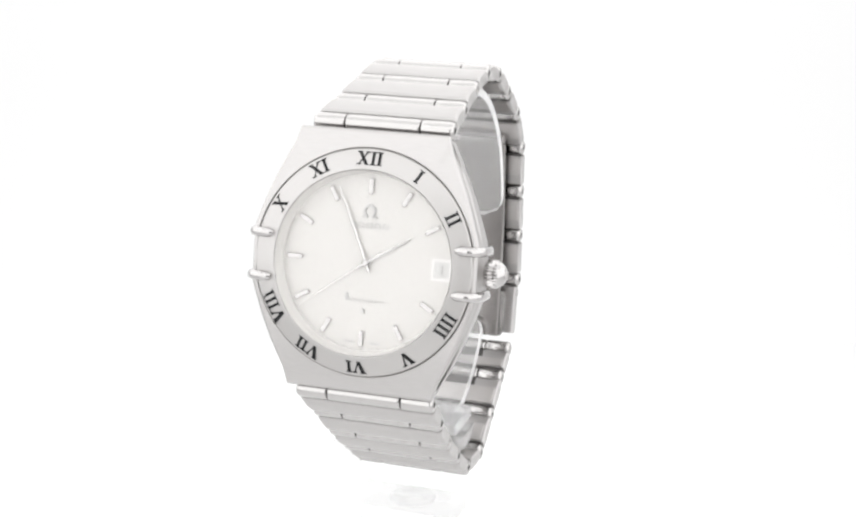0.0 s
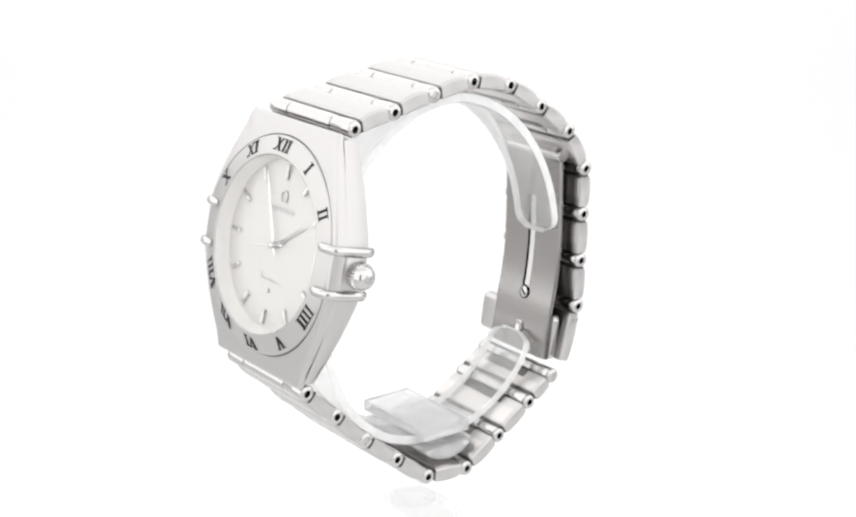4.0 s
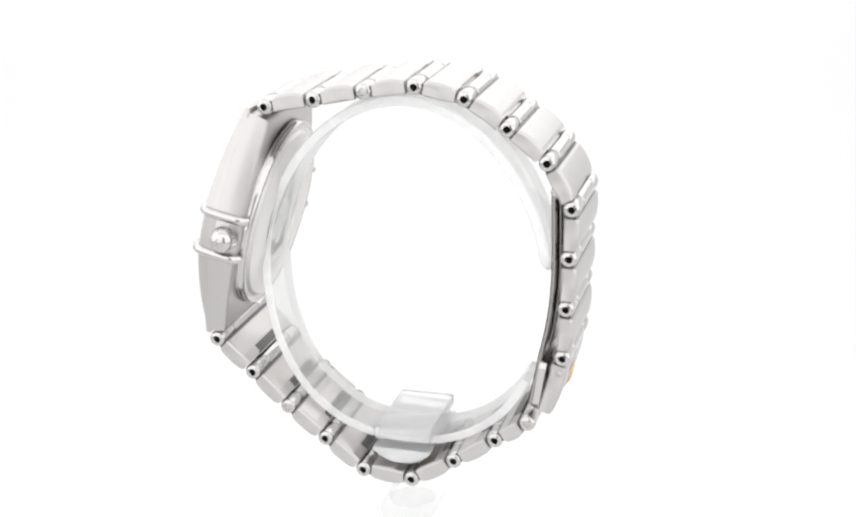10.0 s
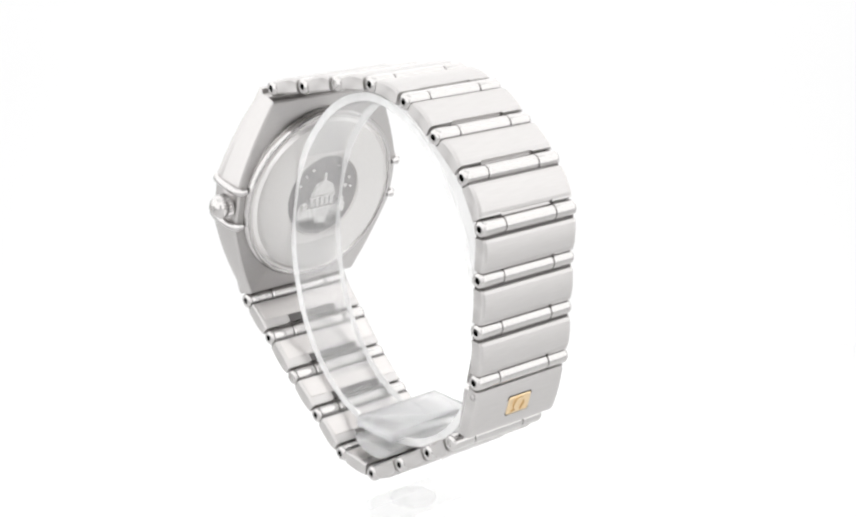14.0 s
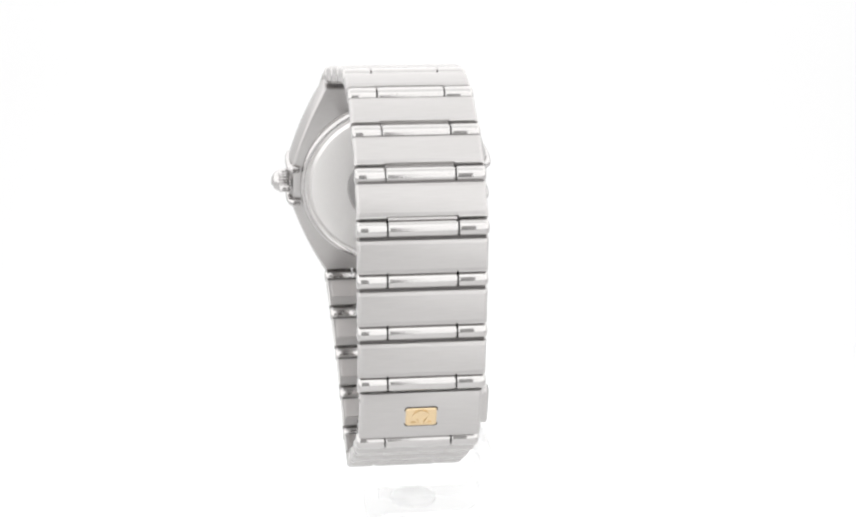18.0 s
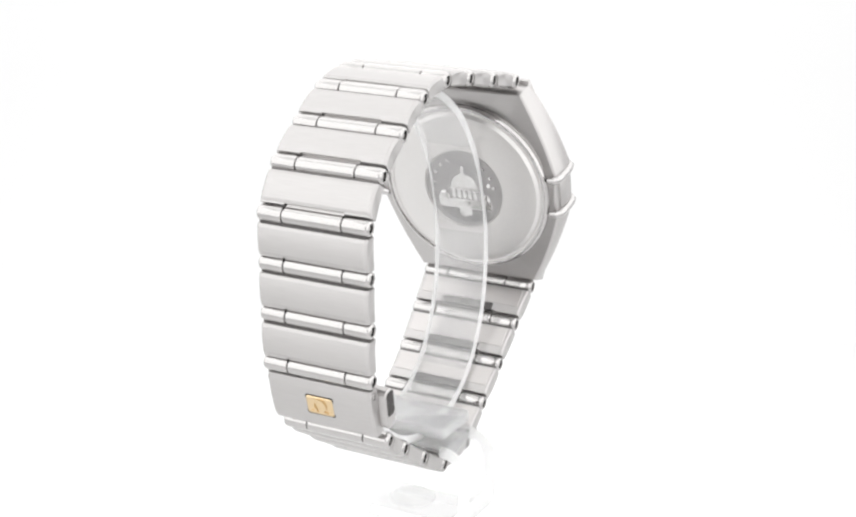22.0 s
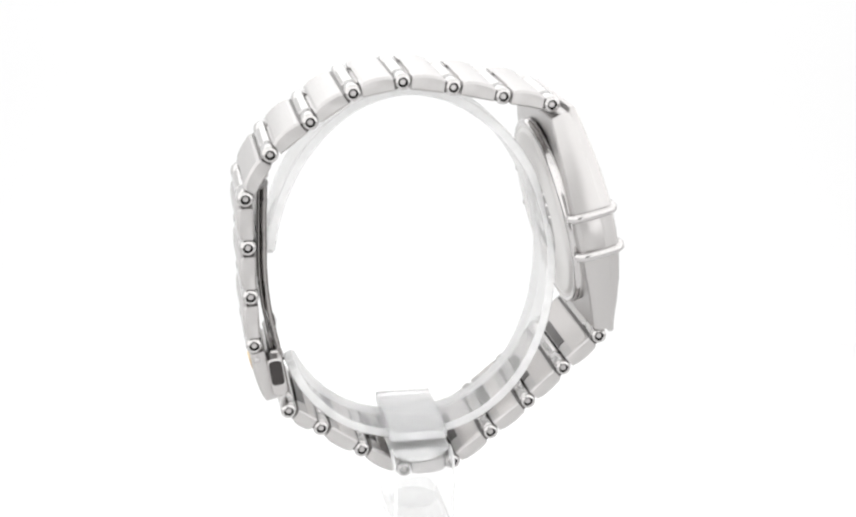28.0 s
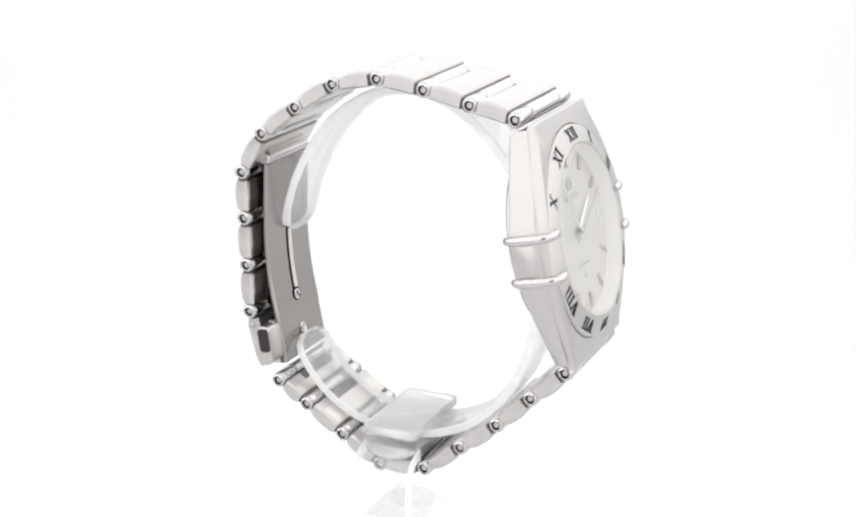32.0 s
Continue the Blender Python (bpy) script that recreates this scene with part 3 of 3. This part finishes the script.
    part("medallion", lathe([(0.372, -0.140), (0.372, -0.145), (0, -0.145)], 64), MATT, lid, "darker sunk medallion with a domed building under stars")
    bm = bmesh.new()
    flip = pose(0, 0, 0.018, 0, 180, 0) @ Matrix.Diagonal((1.18, 1.18, 1, 1))
    for a in (8, 27, 46, 62, 118, 134, 153, 172):
        a = radians(a)
        lathe([(0, 0.176), (0.012, 0.172), (0.017, 0.160)], 8, bm, flip @ pose(0.255 * math.cos(a), 0.255 * math.sin(a), 0))
    part("stars", bm, RHODIUM, lid, "small raised stars")
    bm = bmesh.new()
    arch = [(0.118 * math.cos(radians(a)), 0.0 + 0.130 * math.sin(radians(a))) for a in range(0, 181, 12)]
    prism(arch, 0.158, 0.170, 0.012, bm, flip)
    for x in (-0.09, -0.045, 0.0, 0.045, 0.09):
        prism(rounded(x - 0.016, -0.085, x + 0.016, -0.010, 0.004, 2), 0.158, 0.167, 0.003, bm, flip)
    prism(rounded(-0.130, -0.010, 0.130, 0.004, 0.004, 2), 0.158, 0.171, 0.003, bm, flip)
    prism(rounded(-0.225, -0.170, 0.225, -0.092, 0.006, 2), 0.158, 0.165, 0.003, bm, flip)
    prism([(0.285 * math.cos(radians(a)), 0.285 * math.sin(radians(a))) for a in range(218, 323, 8)], 0.158, 0.163, 0.004, bm, flip)
    prism(rounded(-0.050, -0.230, 0.050, -0.092, 0.006, 2), 0.158, 0.168, 0.003, bm, flip)
    prism(rounded(-0.014, 0.118, 0.014, 0.190, 0.005, 3), 0.158, 0.172, 0.003, bm, flip)
    for x in (-0.205, 0.205):
        lathe([(0, 0.176), (0.03, 0.172), (0.048, 0.158)], 14, bm, flip @ pose(x * 0.83, -0.075, 0))
    rng = random.Random(4)
    for k in range(34):
        x, y = rng.uniform(-0.24, 0.24), rng.uniform(-0.23, 0.10)
        if x * x + y * y < 0.078 and abs(x) > 0.19:
            q = rng.uniform(0.008, 0.022)
            lathe([(0, 0.168), (q * 0.7, 0.166), (q, 0.160)], 8, bm, flip @ pose(x, y, 0))
    part("relief", bm, RHODIUM, lid, "raised relief of a domed building")

    # bezel with black numerals
    nb = 192
    rings = []
    for k in range(nb):
        a = 2 * math.pi * k / nb
        zo = bezel_edge(a)
        c, s = math.cos(a), math.sin(a)
        prof = [(0.850, zo - 0.07), (0.851, zo - 0.020), (0.8485, zo - 0.008), (0.842, zo), (0.834, zo + 0.0045), (0.705, 0.248), (0.698, 0.250), (0.692, 0.246), (0.690, 0.16), (0.68, 0.10), (0.84, zo - 0.08)]
        rings.append([Vector((r * c, r * s, z)) for r, z in prof])
    bezel = part("bezel", ring_strip(bmesh.new(), rings, closed=True), BEZEL, watch, "brushed steel bezel with black roman numerals", HEAD, smooth=28)

    H = 0.104

    def stroke(bm, x0, y0, x1, y1, w, m):
        prism([(x0 - w / 2, y0), (x0 + w / 2, y0), (x1 + w / 2, y1), (x1 - w / 2, y1)], -0.004, 0.0025, 0, bm, m)

    def serif(bm, x, y, w, m):
        prism([(x - w / 2, y - 0.004), (x + w / 2, y - 0.004), (x + w / 2, y + 0.004), (x - w / 2, y + 0.004)], -0.004, 0.003, 0, bm, m)

    def letter(bm, ch, x, m):
        """Serif capitals of bars; returns the width."""
        h = H / 2
        if ch == "I":
            stroke(bm, x + 0.024, -h, x + 0.024, h, 0.021, m)
            serif(bm, x + 0.024, -h + 0.004, 0.043, m), serif(bm, x + 0.024, h - 0.004, 0.043, m)
            return 0.048
        if ch == "V":
            stroke(bm, x + 0.018, h, x + 0.052, -h, 0.026, m), stroke(bm, x + 0.084, h, x + 0.052, -h, 0.011, m)
            serif(bm, x + 0.018, h - 0.004, 0.042, m), serif(bm, x + 0.084, h - 0.004, 0.032, m)
            return 0.104
        stroke(bm, x + 0.020, h, x + 0.084, -h, 0.027, m), stroke(bm, x + 0.084, h, x + 0.020, -h, 0.011, m)
        for sx, sy in ((0.020, 1), (0.084, 1), (0.020, -1), (0.084, -1)):
            serif(bm, x + sx, sy * (h - 0.004), 0.036, m)
        return 0.106

    width = {"I": 0.048, "V": 0.104, "X": 0.106}
    for hour, text in ((12, "XII"), (1, "I"), (2, "II"), (4, "IIII"), (5, "V"), (6, "VI"), (7, "VII"), (8, "VIII"), (10, "X"), (11, "XI")):
        bm = bmesh.new()
        x = -sum(width[c] for c in text) / 2
        for ch in text:
            x += letter(bm, ch, x, Matrix())
        a = radians(90 - 30 * hour)
        r = 0.777
        zo = bezel_edge(a) + 0.003
        slope = math.atan2(0.248 - zo, 0.141)
        z = zo + (0.248 - zo) * (0.846 - r) / 0.141
        m = Matrix.Translation((r * math.cos(a), r * math.sin(a), z)) @ Matrix.Rotation(a - math.pi / 2, 4, "Z") @ Matrix.Rotation(-slope, 4, "X")
        part("numeral", bm, BLACK, bezel, "black roman numeral", m, smooth=0)

    # claws at three and nine
    for sx in (-1, 1):
        for sy in (-1, 1):
            bm = bmesh.new()
            r = 0.032
            path = [(0.712, 0.246), (0.75, 0.252), (0.80, 0.250), (0.85, 0.236), (0.880, 0.205), (0.892, 0.15), (0.896, 0.06), (0.892, -0.04), (0.880, -0.09), (0.855, -0.118), (0.80, -0.120)]
            rings = []
            for k, (x, z) in enumerate(path):
                p, q = path[max(0, k - 1)], path[min(len(path) - 1, k + 1)]
                t = Vector((q[0] - p[0], 0, q[1] - p[1])).normalized()
                side = Vector((t.z, 0, -t.x))
                rr = r * (0.6 if k in (0, len(path) - 1) else 1)
                rings.append([Vector((sx * x, sy * 0.165, z)) + Vector((sx * side.x, 0, side.z)) * (rr * math.cos(b)) + Vector((0, 1.15 * rr * math.sin(b), 0))
                              for b in [2 * math.pi * j / 16 for j in range(16)]])
            ring_strip(bm, rings)
            part("claw", bm, POLISHED, watch, "polished steel claw gripping the bezel", HEAD, smooth=40)
        # panel between the claws
        bm = bmesh.new()
        ring_strip(bm, [[Vector((-0.10 + 0.185 * k / 12, y, o * (0.016 + 0.018 * math.sin(math.pi * k / 12)))) for y, o in ((-0.125, 0), (-0.125, 0.85), (-0.115, 1), (0.115, 1), (0.125, 0.85), (0.125, 0))]
                        for k in range(13)])
        m = HEAD @ basis((sx * 0.866, 0, 0.045), Vector((0, 0, 1)), Vector((0, -sx, 0)) * -1, Vector((sx, 0, 0)))
        if m.determinant() < 0:
            m = HEAD @ basis((sx * 0.866, 0, 0.045), Vector((0, 0, 1)), Vector((0, sx, 0)), Vector((sx, 0, 0)))
        part("flank_panel", bm, SATIN, watch, "satin steel flank between two claws", m)

    # crown: fluted, domed
    bm = bmesh.new()
    prof = [(0.06, -0.018, 0), (0.098, -0.015, 1), (0.106, 0.0, 1), (0.106, 0.078, 1), (0.099, 0.090, 1), (0.093, 0.092, 0),
            (0.087, 0.112, 0), (0.074, 0.130, 0), (0.054, 0.144, 0), (0.030, 0.152, 0), (0.010, 0.155, 0)]
    seg = 168
    rings = []
    for r, h, flute in prof:
        rings.append([Vector(((r - 0.013 * flute * (0.5 + 0.5 * math.cos(24 * a))) * math.cos(a), (r - 0.013 * flute * (0.5 + 0.5 * math.cos(24 * a))) * math.sin(a), h))
                      for a in [2 * math.pi * k / seg for k in range(seg)]])
    ring_strip(bm, rings)
    mc = HEAD @ basis((0.895, 0.0, 0.005), Vector((0, 1, 0)), Vector((0, 0, 1)), Vector((1, 0, 0)))
    crown = part("crown", bm, POLISHED, watch, "polished fluted steel winding crown", mc, smooth=40)
    bm = bmesh.new()
    ring_strip(bm, [[Vector((-math.cos(t) * r, math.sin(t) * r, z)) for r, z in ((0.024, 0.150), (0.024, 0.158), (0.036, 0.158), (0.036, 0.148))]
                    for t in [radians(-150 + 300 * k / 15) for k in range(16)]])
    part("crown_emblem", bm, SATIN, crown, "small emblem on the crown")
    # dark colour of the neck paints the shade at the crown's base
    part("crown_neck", lathe([(0, -0.06), (0.075, -0.06), (0.075, -0.012), (0, -0.012)], 32), SHADE_STEEL, crown, "neck under the crown, coloured dark for shade")


def build_dial(watch):
    m0 = HEAD
    bm = lathe([(0, 0.0), (0.672, 0.0), (0.672, -0.03), (0, -0.03)], 96)
    dial = part("dial", bm, DIAL, watch, "silver sunburst dial", m0 @ pose(0, 0, 0.122))
    part("rehaut", lathe([(0.689, 0.122), (0.680, 0.075), (0.664, 0.0), (0.668, -0.004), (0.690, 0.072), (0.692, 0.122)], 96), REHAUT, dial, "bright inner ring round the dial")
    for h in range(12):
        if h == 3:
            continue
        bm = prism(rounded(-0.016, 0.512, 0.016, 0.630, 0.004, 2), 0.0, 0.020, 0.005)
        part("hour_marker", bm, POLISHED, dial, "polished applied baton marker", pose(0, 0, 0, 0, 0, -30 * h), smooth=0)
    bm = bmesh.new()
    for k in range(60):
        if 13 <= k <= 17:
            continue
        prism(rounded(-0.0028, 0.643, 0.0028, 0.658, 0.001, 1), 0.0, 0.002, 0, bm, pose(0, 0, 0, 0, 0, -6 * k))
    tagged(part("minute_track", bm, TICK, dial, "fine grey minute ticks", smooth=0), kind="stuff")
    # date window: raised frame, white card, grey figure as a bar
    fr = bmesh.new()
    out, inn = rounded(0.505, -0.082, 0.655, 0.082, 0.008, 2), rounded(0.525, -0.062, 0.640, 0.062, 0.004, 2)
    ring_strip(fr, [[Vector((x, y, z)) for x, y in o] for o, z in ((out, 0.0), (out, 0.006), (inn, 0.006), (inn, 0.0))], cap=False)
    part("date_frame", fr, LID, dial, "polished raised date frame", smooth=0)
    part("date_card", prism(rounded(0.524, -0.063, 0.641, 0.063, 0.004, 2), 0.0, 0.003), DATE_CARD, dial, "white date card", smooth=0)
    part("date_figure", prism(rounded(0.583, -0.035, 0.592, 0.035, 0.002, 1), 0.0, 0.005), TICK, dial, "dark grey date figure", smooth=0)
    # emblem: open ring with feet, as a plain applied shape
    bm = bmesh.new()
    ring_strip(bm, [[Vector((math.sin(t) * r, 0.385 + math.cos(t) * r * 1.05, z)) for r, z in ((0.034, 0.0), (0.034, 0.012), (0.048, 0.012), (0.048, 0.0))]
                    for t in [radians(-150 + 300 * k / 21) for k in range(22)]])
    for s in (-1, 1):
        prism(rounded(min(s * 0.018, s * 0.056), 0.334, max(s * 0.018, s * 0.056), 0.346, 0.003, 2), 0.0, 0.012, 0, bm)
    part("emblem", bm, PRINT, dial, "small applied ring emblem")
    bm = bmesh.new()
    for k in range(5):
        x = -0.128 + 0.064 * k
        loops = [rounded(x - 0.024 + d, 0.255 + d, x + 0.024 - d, 0.297 - d, 0.008 - d / 2, 2) for d in (0.0, 0.008)]
        ring_strip(bm, [[Vector((px, py, z)) for px, py in o] for o, z in ((loops[0], 0.0), (loops[0], 0.004), (loops[1], 0.004), (loops[1], 0.0))], cap=False)
    part("maker_mark", bm, PRINT, dial, "row of small grey printed shapes", smooth=0)
    # model script as a fine slanted wave of bars, a star under it, two tiny bars by six
    bm = bmesh.new()
    prism(rounded(-0.150, -0.295, -0.125, -0.235, 0.01, 2), 0.0, 0.003, 0, bm)
    for k in range(11):
        x = -0.110 + 0.024 * k
        hgt = 0.030 if k in (4, 6, 7) else 0.016
        prism([(x, -0.290), (x + 0.006, -0.290), (x + 0.012, -0.290 + hgt), (x + 0.006, -0.290 + hgt)], 0.0, 0.003, 0, bm)
    prism(rounded(-0.12, -0.291, 0.155, -0.286, 0.002, 1), 0.0, 0.003, 0, bm)
    part("model_mark", bm, PRINT, dial, "fine grey printed script as bars", smooth=0)
    star = [(0.022 * (1 if k % 2 == 0 else 0.42) * math.sin(radians(36 * k)), -0.365 + 0.022 * (1 if k % 2 == 0 else 0.42) * math.cos(radians(36 * k))) for k in range(10)]
    part("star", prism(star, 0.0, 0.010), PRINT, dial, "small applied star", smooth=0)
    bm = bmesh.new()
    for s in (-1, 1):
        prism(rounded(s * 0.11 - 0.042, -0.606, s * 0.11 + 0.042, -0.594, 0.002, 1), 0.0, 0.003, 0, bm, pose(0, 0, 0, 0, 0, 0))
    part("origin_mark", bm, PRINT, dial, "two tiny grey printed bars", smooth=0)

    def hand(name, length, w, tail, z, label):
        """A dauphine-like baton: a ridge along the middle, two sloping facets."""
        outline = [(-tail, w * 0.42), (0.0, w * 0.5), (0.05, w * 0.5), (length * 0.75, w * 0.42), (length, 0.004)]
        rings = [[Vector((-h, y, z)), Vector((0, y, z + 0.007 * min(1.0, h / (w * 0.4)))), Vector((h, y, z)), Vector((0, y, z - 0.001))] for y, h in outline]
        return part(name, ring_strip(bmesh.new(), rings), RHODIUM, dial, label, smooth=0)

    hh = hand("hour_hand", 0.40, 0.023, 0.08, 0.020, "polished steel baton hour hand")
    hh.matrix_basis = pose(0, 0, 0, 0, 0, -58)
    mh = hand("minute_hand", 0.60, 0.018, 0.08, 0.034, "polished steel baton minute hand")
    mh.matrix_basis = pose(0, 0, 0, 0, 0, 24)
    part("hand_boss", lathe([(0, 0.062), (0.018, 0.061), (0.026, 0.055), (0.026, 0.0), (0, 0.0)], 24), POLISHED, dial, "round polished hub at the dial's centre")
    bm = prism([(-0.006, -0.16), (0.006, -0.16), (0.004, 0.0), (0.0015, 0.60), (-0.0015, 0.60), (-0.004, 0.0)], 0.048, 0.052)
    second = part("second_hand", bm, POLISHED, dial, "thin polished second hand", smooth=0)
    crystal = part("crystal", lathe([(0, 0.264), (0.60, 0.262), (0.676, 0.257), (0.687, 0.251), (0.687, 0.240), (0, 0.240)], 96), SAPPHIRE, watch, "clear flat sapphire crystal", m0)
    return second


# ---- the clear stand ----
def build_stand(stand):
    # bent strip: foot slab, upright leg beside the bracelet, tongue inside it
    th = 0.125
    path = []
    yb, yt, leg = -0.42, -0.47, 0.62          # foot end, tongue end, middle of the leg
    zb, zt, r = -3.598, -2.914, 0.20
    path += [(yb + (leg - r - yb) * k / 6, zb, 0, -1) for k in range(7)]
    path += [(leg - r + r * math.sin(radians(a)), zb + r - r * math.cos(radians(a)), math.sin(radians(a)), -math.cos(radians(a))) for a in range(15, 91, 15)]
    path += [(leg - r + r * math.cos(radians(a)), zt - r + r * math.sin(radians(a)), math.cos(radians(a)), math.sin(radians(a))) for a in range(0, 91, 15)]
    path += [(leg - r - 0.03, zt, 0, 1)]
    bm = bmesh.new()
    rings = []
    for k, (y, z, oy, oz) in enumerate(path):
        w = 0.25
        if k == 0:
            w = 0.22
        e = 0.015
        sec = ((-w + e, -th / 2), (-w, -th / 2 + e), (-w, th / 2 - e), (-w + e, th / 2), (w - e, th / 2), (w, th / 2 - e), (w, -th / 2 + e), (w - e, -th / 2))
        rings.append([Vector((x, y + oy * o, z + oz * o)) for x, o in sec])
    ring_strip(bm, rings)
    strip = part("bent_strip", bm, MILKY, stand, "bent clear acrylic strip as foot and leg", smooth=28)
    for sx in (-1, 1):
        rows = [[Vector((sx * x, y + oy * o, z + oz * o)) for x, o in ((0.253, -th / 2 + 0.014), (0.253, th / 2 - 0.014), (0.244, th / 2 - 0.010), (0.244, -th / 2 + 0.010))] for y, z, oy, oz in path[1:]]
        part("sawn_edge", ring_strip(bmesh.new(), rows), SAWN, strip, "sawn edge of the strip, whitened for piped light", smooth=28)
    # two thick bars that clamp the ring: a cradle with a rounded underside and a flat one on top
    mid, wide, rear = 0.022, 0.250, 0.44
    under = [(mid + wide * math.sin(radians(a)) / math.sin(radians(60)), -2.990 + 0.105 * (1 - math.cos(radians(a))) / (1 - math.cos(radians(60)))) for a in range(-60, 61, 10)]
    cradle = [(mid - wide, -2.872), (mid - wide + 0.008, -2.866), (mid + wide - 0.008, -2.866), (mid + wide, -2.872)] + list(reversed(under))
    clamp = rounded(mid - wide + 0.01, -2.792, mid + wide - 0.01, -2.695, 0.014, 3)
    for name, outline, y0, y1, label in (("cradle_bar", cradle, yt, rear, "thick clear acrylic bar with a rounded underside"),
                                         ("clamp_bar", clamp, yt + 0.02, rear - 0.01, "flat clear acrylic bar on the ring")):
        cx_, cz_ = sum(p[0] for p in outline) / len(outline), sum(p[1] for p in outline) / len(outline)
        rows = [[Vector((cx_ + (x - cx_) * k, y, cz_ + (z - cz_) * k)) for x, z in outline] for y, k in ((y0, 0.955), (y0 + 0.010, 1), ((y0 + y1) / 2, 1), (y1 - 0.010, 1), (y1, 0.955))]
        part(name, ring_strip(bmesh.new(), rows), BLOCK, stand, label, smooth=20)
    part("peg", lathe([(0, -3.534), (0.19, -3.534), (0.20, -3.529), (0.20, -3.519), (0.13, -3.515), (0.12, -3.523), (0, -3.523)], 40), ACRYLIC, stand, "round clear moulded recess on the foot")
    # open ring
    pts = []
    cx, cz, rz = 0.039, -1.367, 1.465
    a0, a1 = 5.0, 328.0
    for k in range(161):
        a = radians(a0 + (a1 - a0) * k / 160)
        e = 1.905 if math.sin(a) > 0 else 2.227
        rx = 1.198 - (0.032 if math.sin(a) > 0 else 0.045) * max(0.0, math.cos(a)) ** 0.7
        c, s = math.cos(a), math.sin(a)
        q = (abs(c) ** e + abs(s) ** e) ** (-1 / e)
        pts.append((cx + rx * q * c, cz + rz * q * s))
    path = []
    for k, (x, z) in enumerate(pts):
        p, q = pts[max(0, k - 1)], pts[min(160, k + 1)]
        tx, tz = q[0] - p[0], q[1] - p[1]
        d = math.hypot(tx, tz)
        path.append((x, z, tz / d, -tx / d))
    t, y0, y1, e = 0.042, -0.372, 0.124, 0.012
    lean = lambda x, z: 0.015 * x - 0.04 * (z + 1.4) - 0.072 * min(1.0, max(0.0, (x + 0.7) / 1.7)) * min(1.0, max(0.0, (z + 1.9) / 0.8))

    def corner(end):
        """How far the ring's edge draws in towards its rounded end."""
        return 0.15 * (1 - math.sqrt(max(0.0, 1 - (1 - end / 3) ** 2))) if end < 3 else 0.0

    rings = []
    for k, (x, z, ox, oz) in enumerate(path):
        end = min(k, 160 - k)
        tuck = corner(end)
        sec = ((y0 + e + tuck, -t), (y0 + tuck, -t + e), (y0 + tuck, t - e), (y0 + e + tuck, t), (y1 - e - tuck, t), (y1 - tuck, t - e), (y1 - tuck, -t + e), (y1 - e - tuck, -t))
        rings.append([Vector((x + ox * o, y + lean(x, z), z + oz * o)) for y, o in sec])
    ring = part("ring", ring_strip(bmesh.new(), rings), ACRYLIC, stand, "open clear acrylic ring inside the bracelet", smooth=28)
    for side, y in ((-1, y0), (1, y1)):
        strip = []
        for k, (x, z, ox, oz) in enumerate(path):
            end = min(k, 160 - k)
            tuck = corner(end)
            a, b = y - side * (tuck - 0.003), y - side * (tuck + 0.004)
            strip.append([Vector((x + ox * o, v + lean(x, z), z + oz * o)) for v, o in ((a, -t + e), (a, t - e), (b, t - e * 0.6), (b, -t + e * 0.6))])
        part("sawn_edge", ring_strip(bmesh.new(), strip), SAWN, ring, "sawn edge of the ring, whitened for piped light", smooth=28)
    for k, d in ((0, -1), (160, 1)):
        x, z, ox, oz = path[k]
        tx, tz = -oz * d, ox * d
        bar = [[Vector((x + ox * o + tx * g, y + lean(x, z), z + oz * o + tz * g)) for o, g in ((-t + e, 0.004), (t - e, 0.004), (t - e * 0.6, -0.006), (-t + e * 0.6, -0.006))] for y in (y0 + 0.14, (y0 + y1) / 2, y1 - 0.14)]
        part("sawn_edge", ring_strip(bmesh.new(), bar), SAWN, ring, "rounded end of the ring, whitened for piped light", smooth=28)


build_tent()
watch = empty("wristwatch", "stainless steel wristwatch with silver dial and closed bracelet", "wristwatch")
stand = empty("watch_stand", "clear acrylic watch stand with an open ring", "stand")
build_bracelet(watch)
build_clasp(watch)
build_head(watch)
second_hand = build_dial(watch)
build_stand(stand)


# ---- what moves: the table's turn and the second hand's ticks ----
def motions():
    rows = [(k * 0.25, pose(0, 0, RISE * U, 0, 0, SPIN0 + SPIN * k * 0.25)) for k in range(129)]
    walk(watch, rows)
    walk(stand, rows)
    ticks = []
    for k in range(32):
        m = pose(0, 0, 0, 0, 0, -(39 + k) * 6.0)
        ticks += [(k * 1.0, m), (k + 0.9, m)]
    walk(second_hand, ticks + [(32.0, pose(0, 0, 0, 0, 0, -71 * 6.0))])


motions()
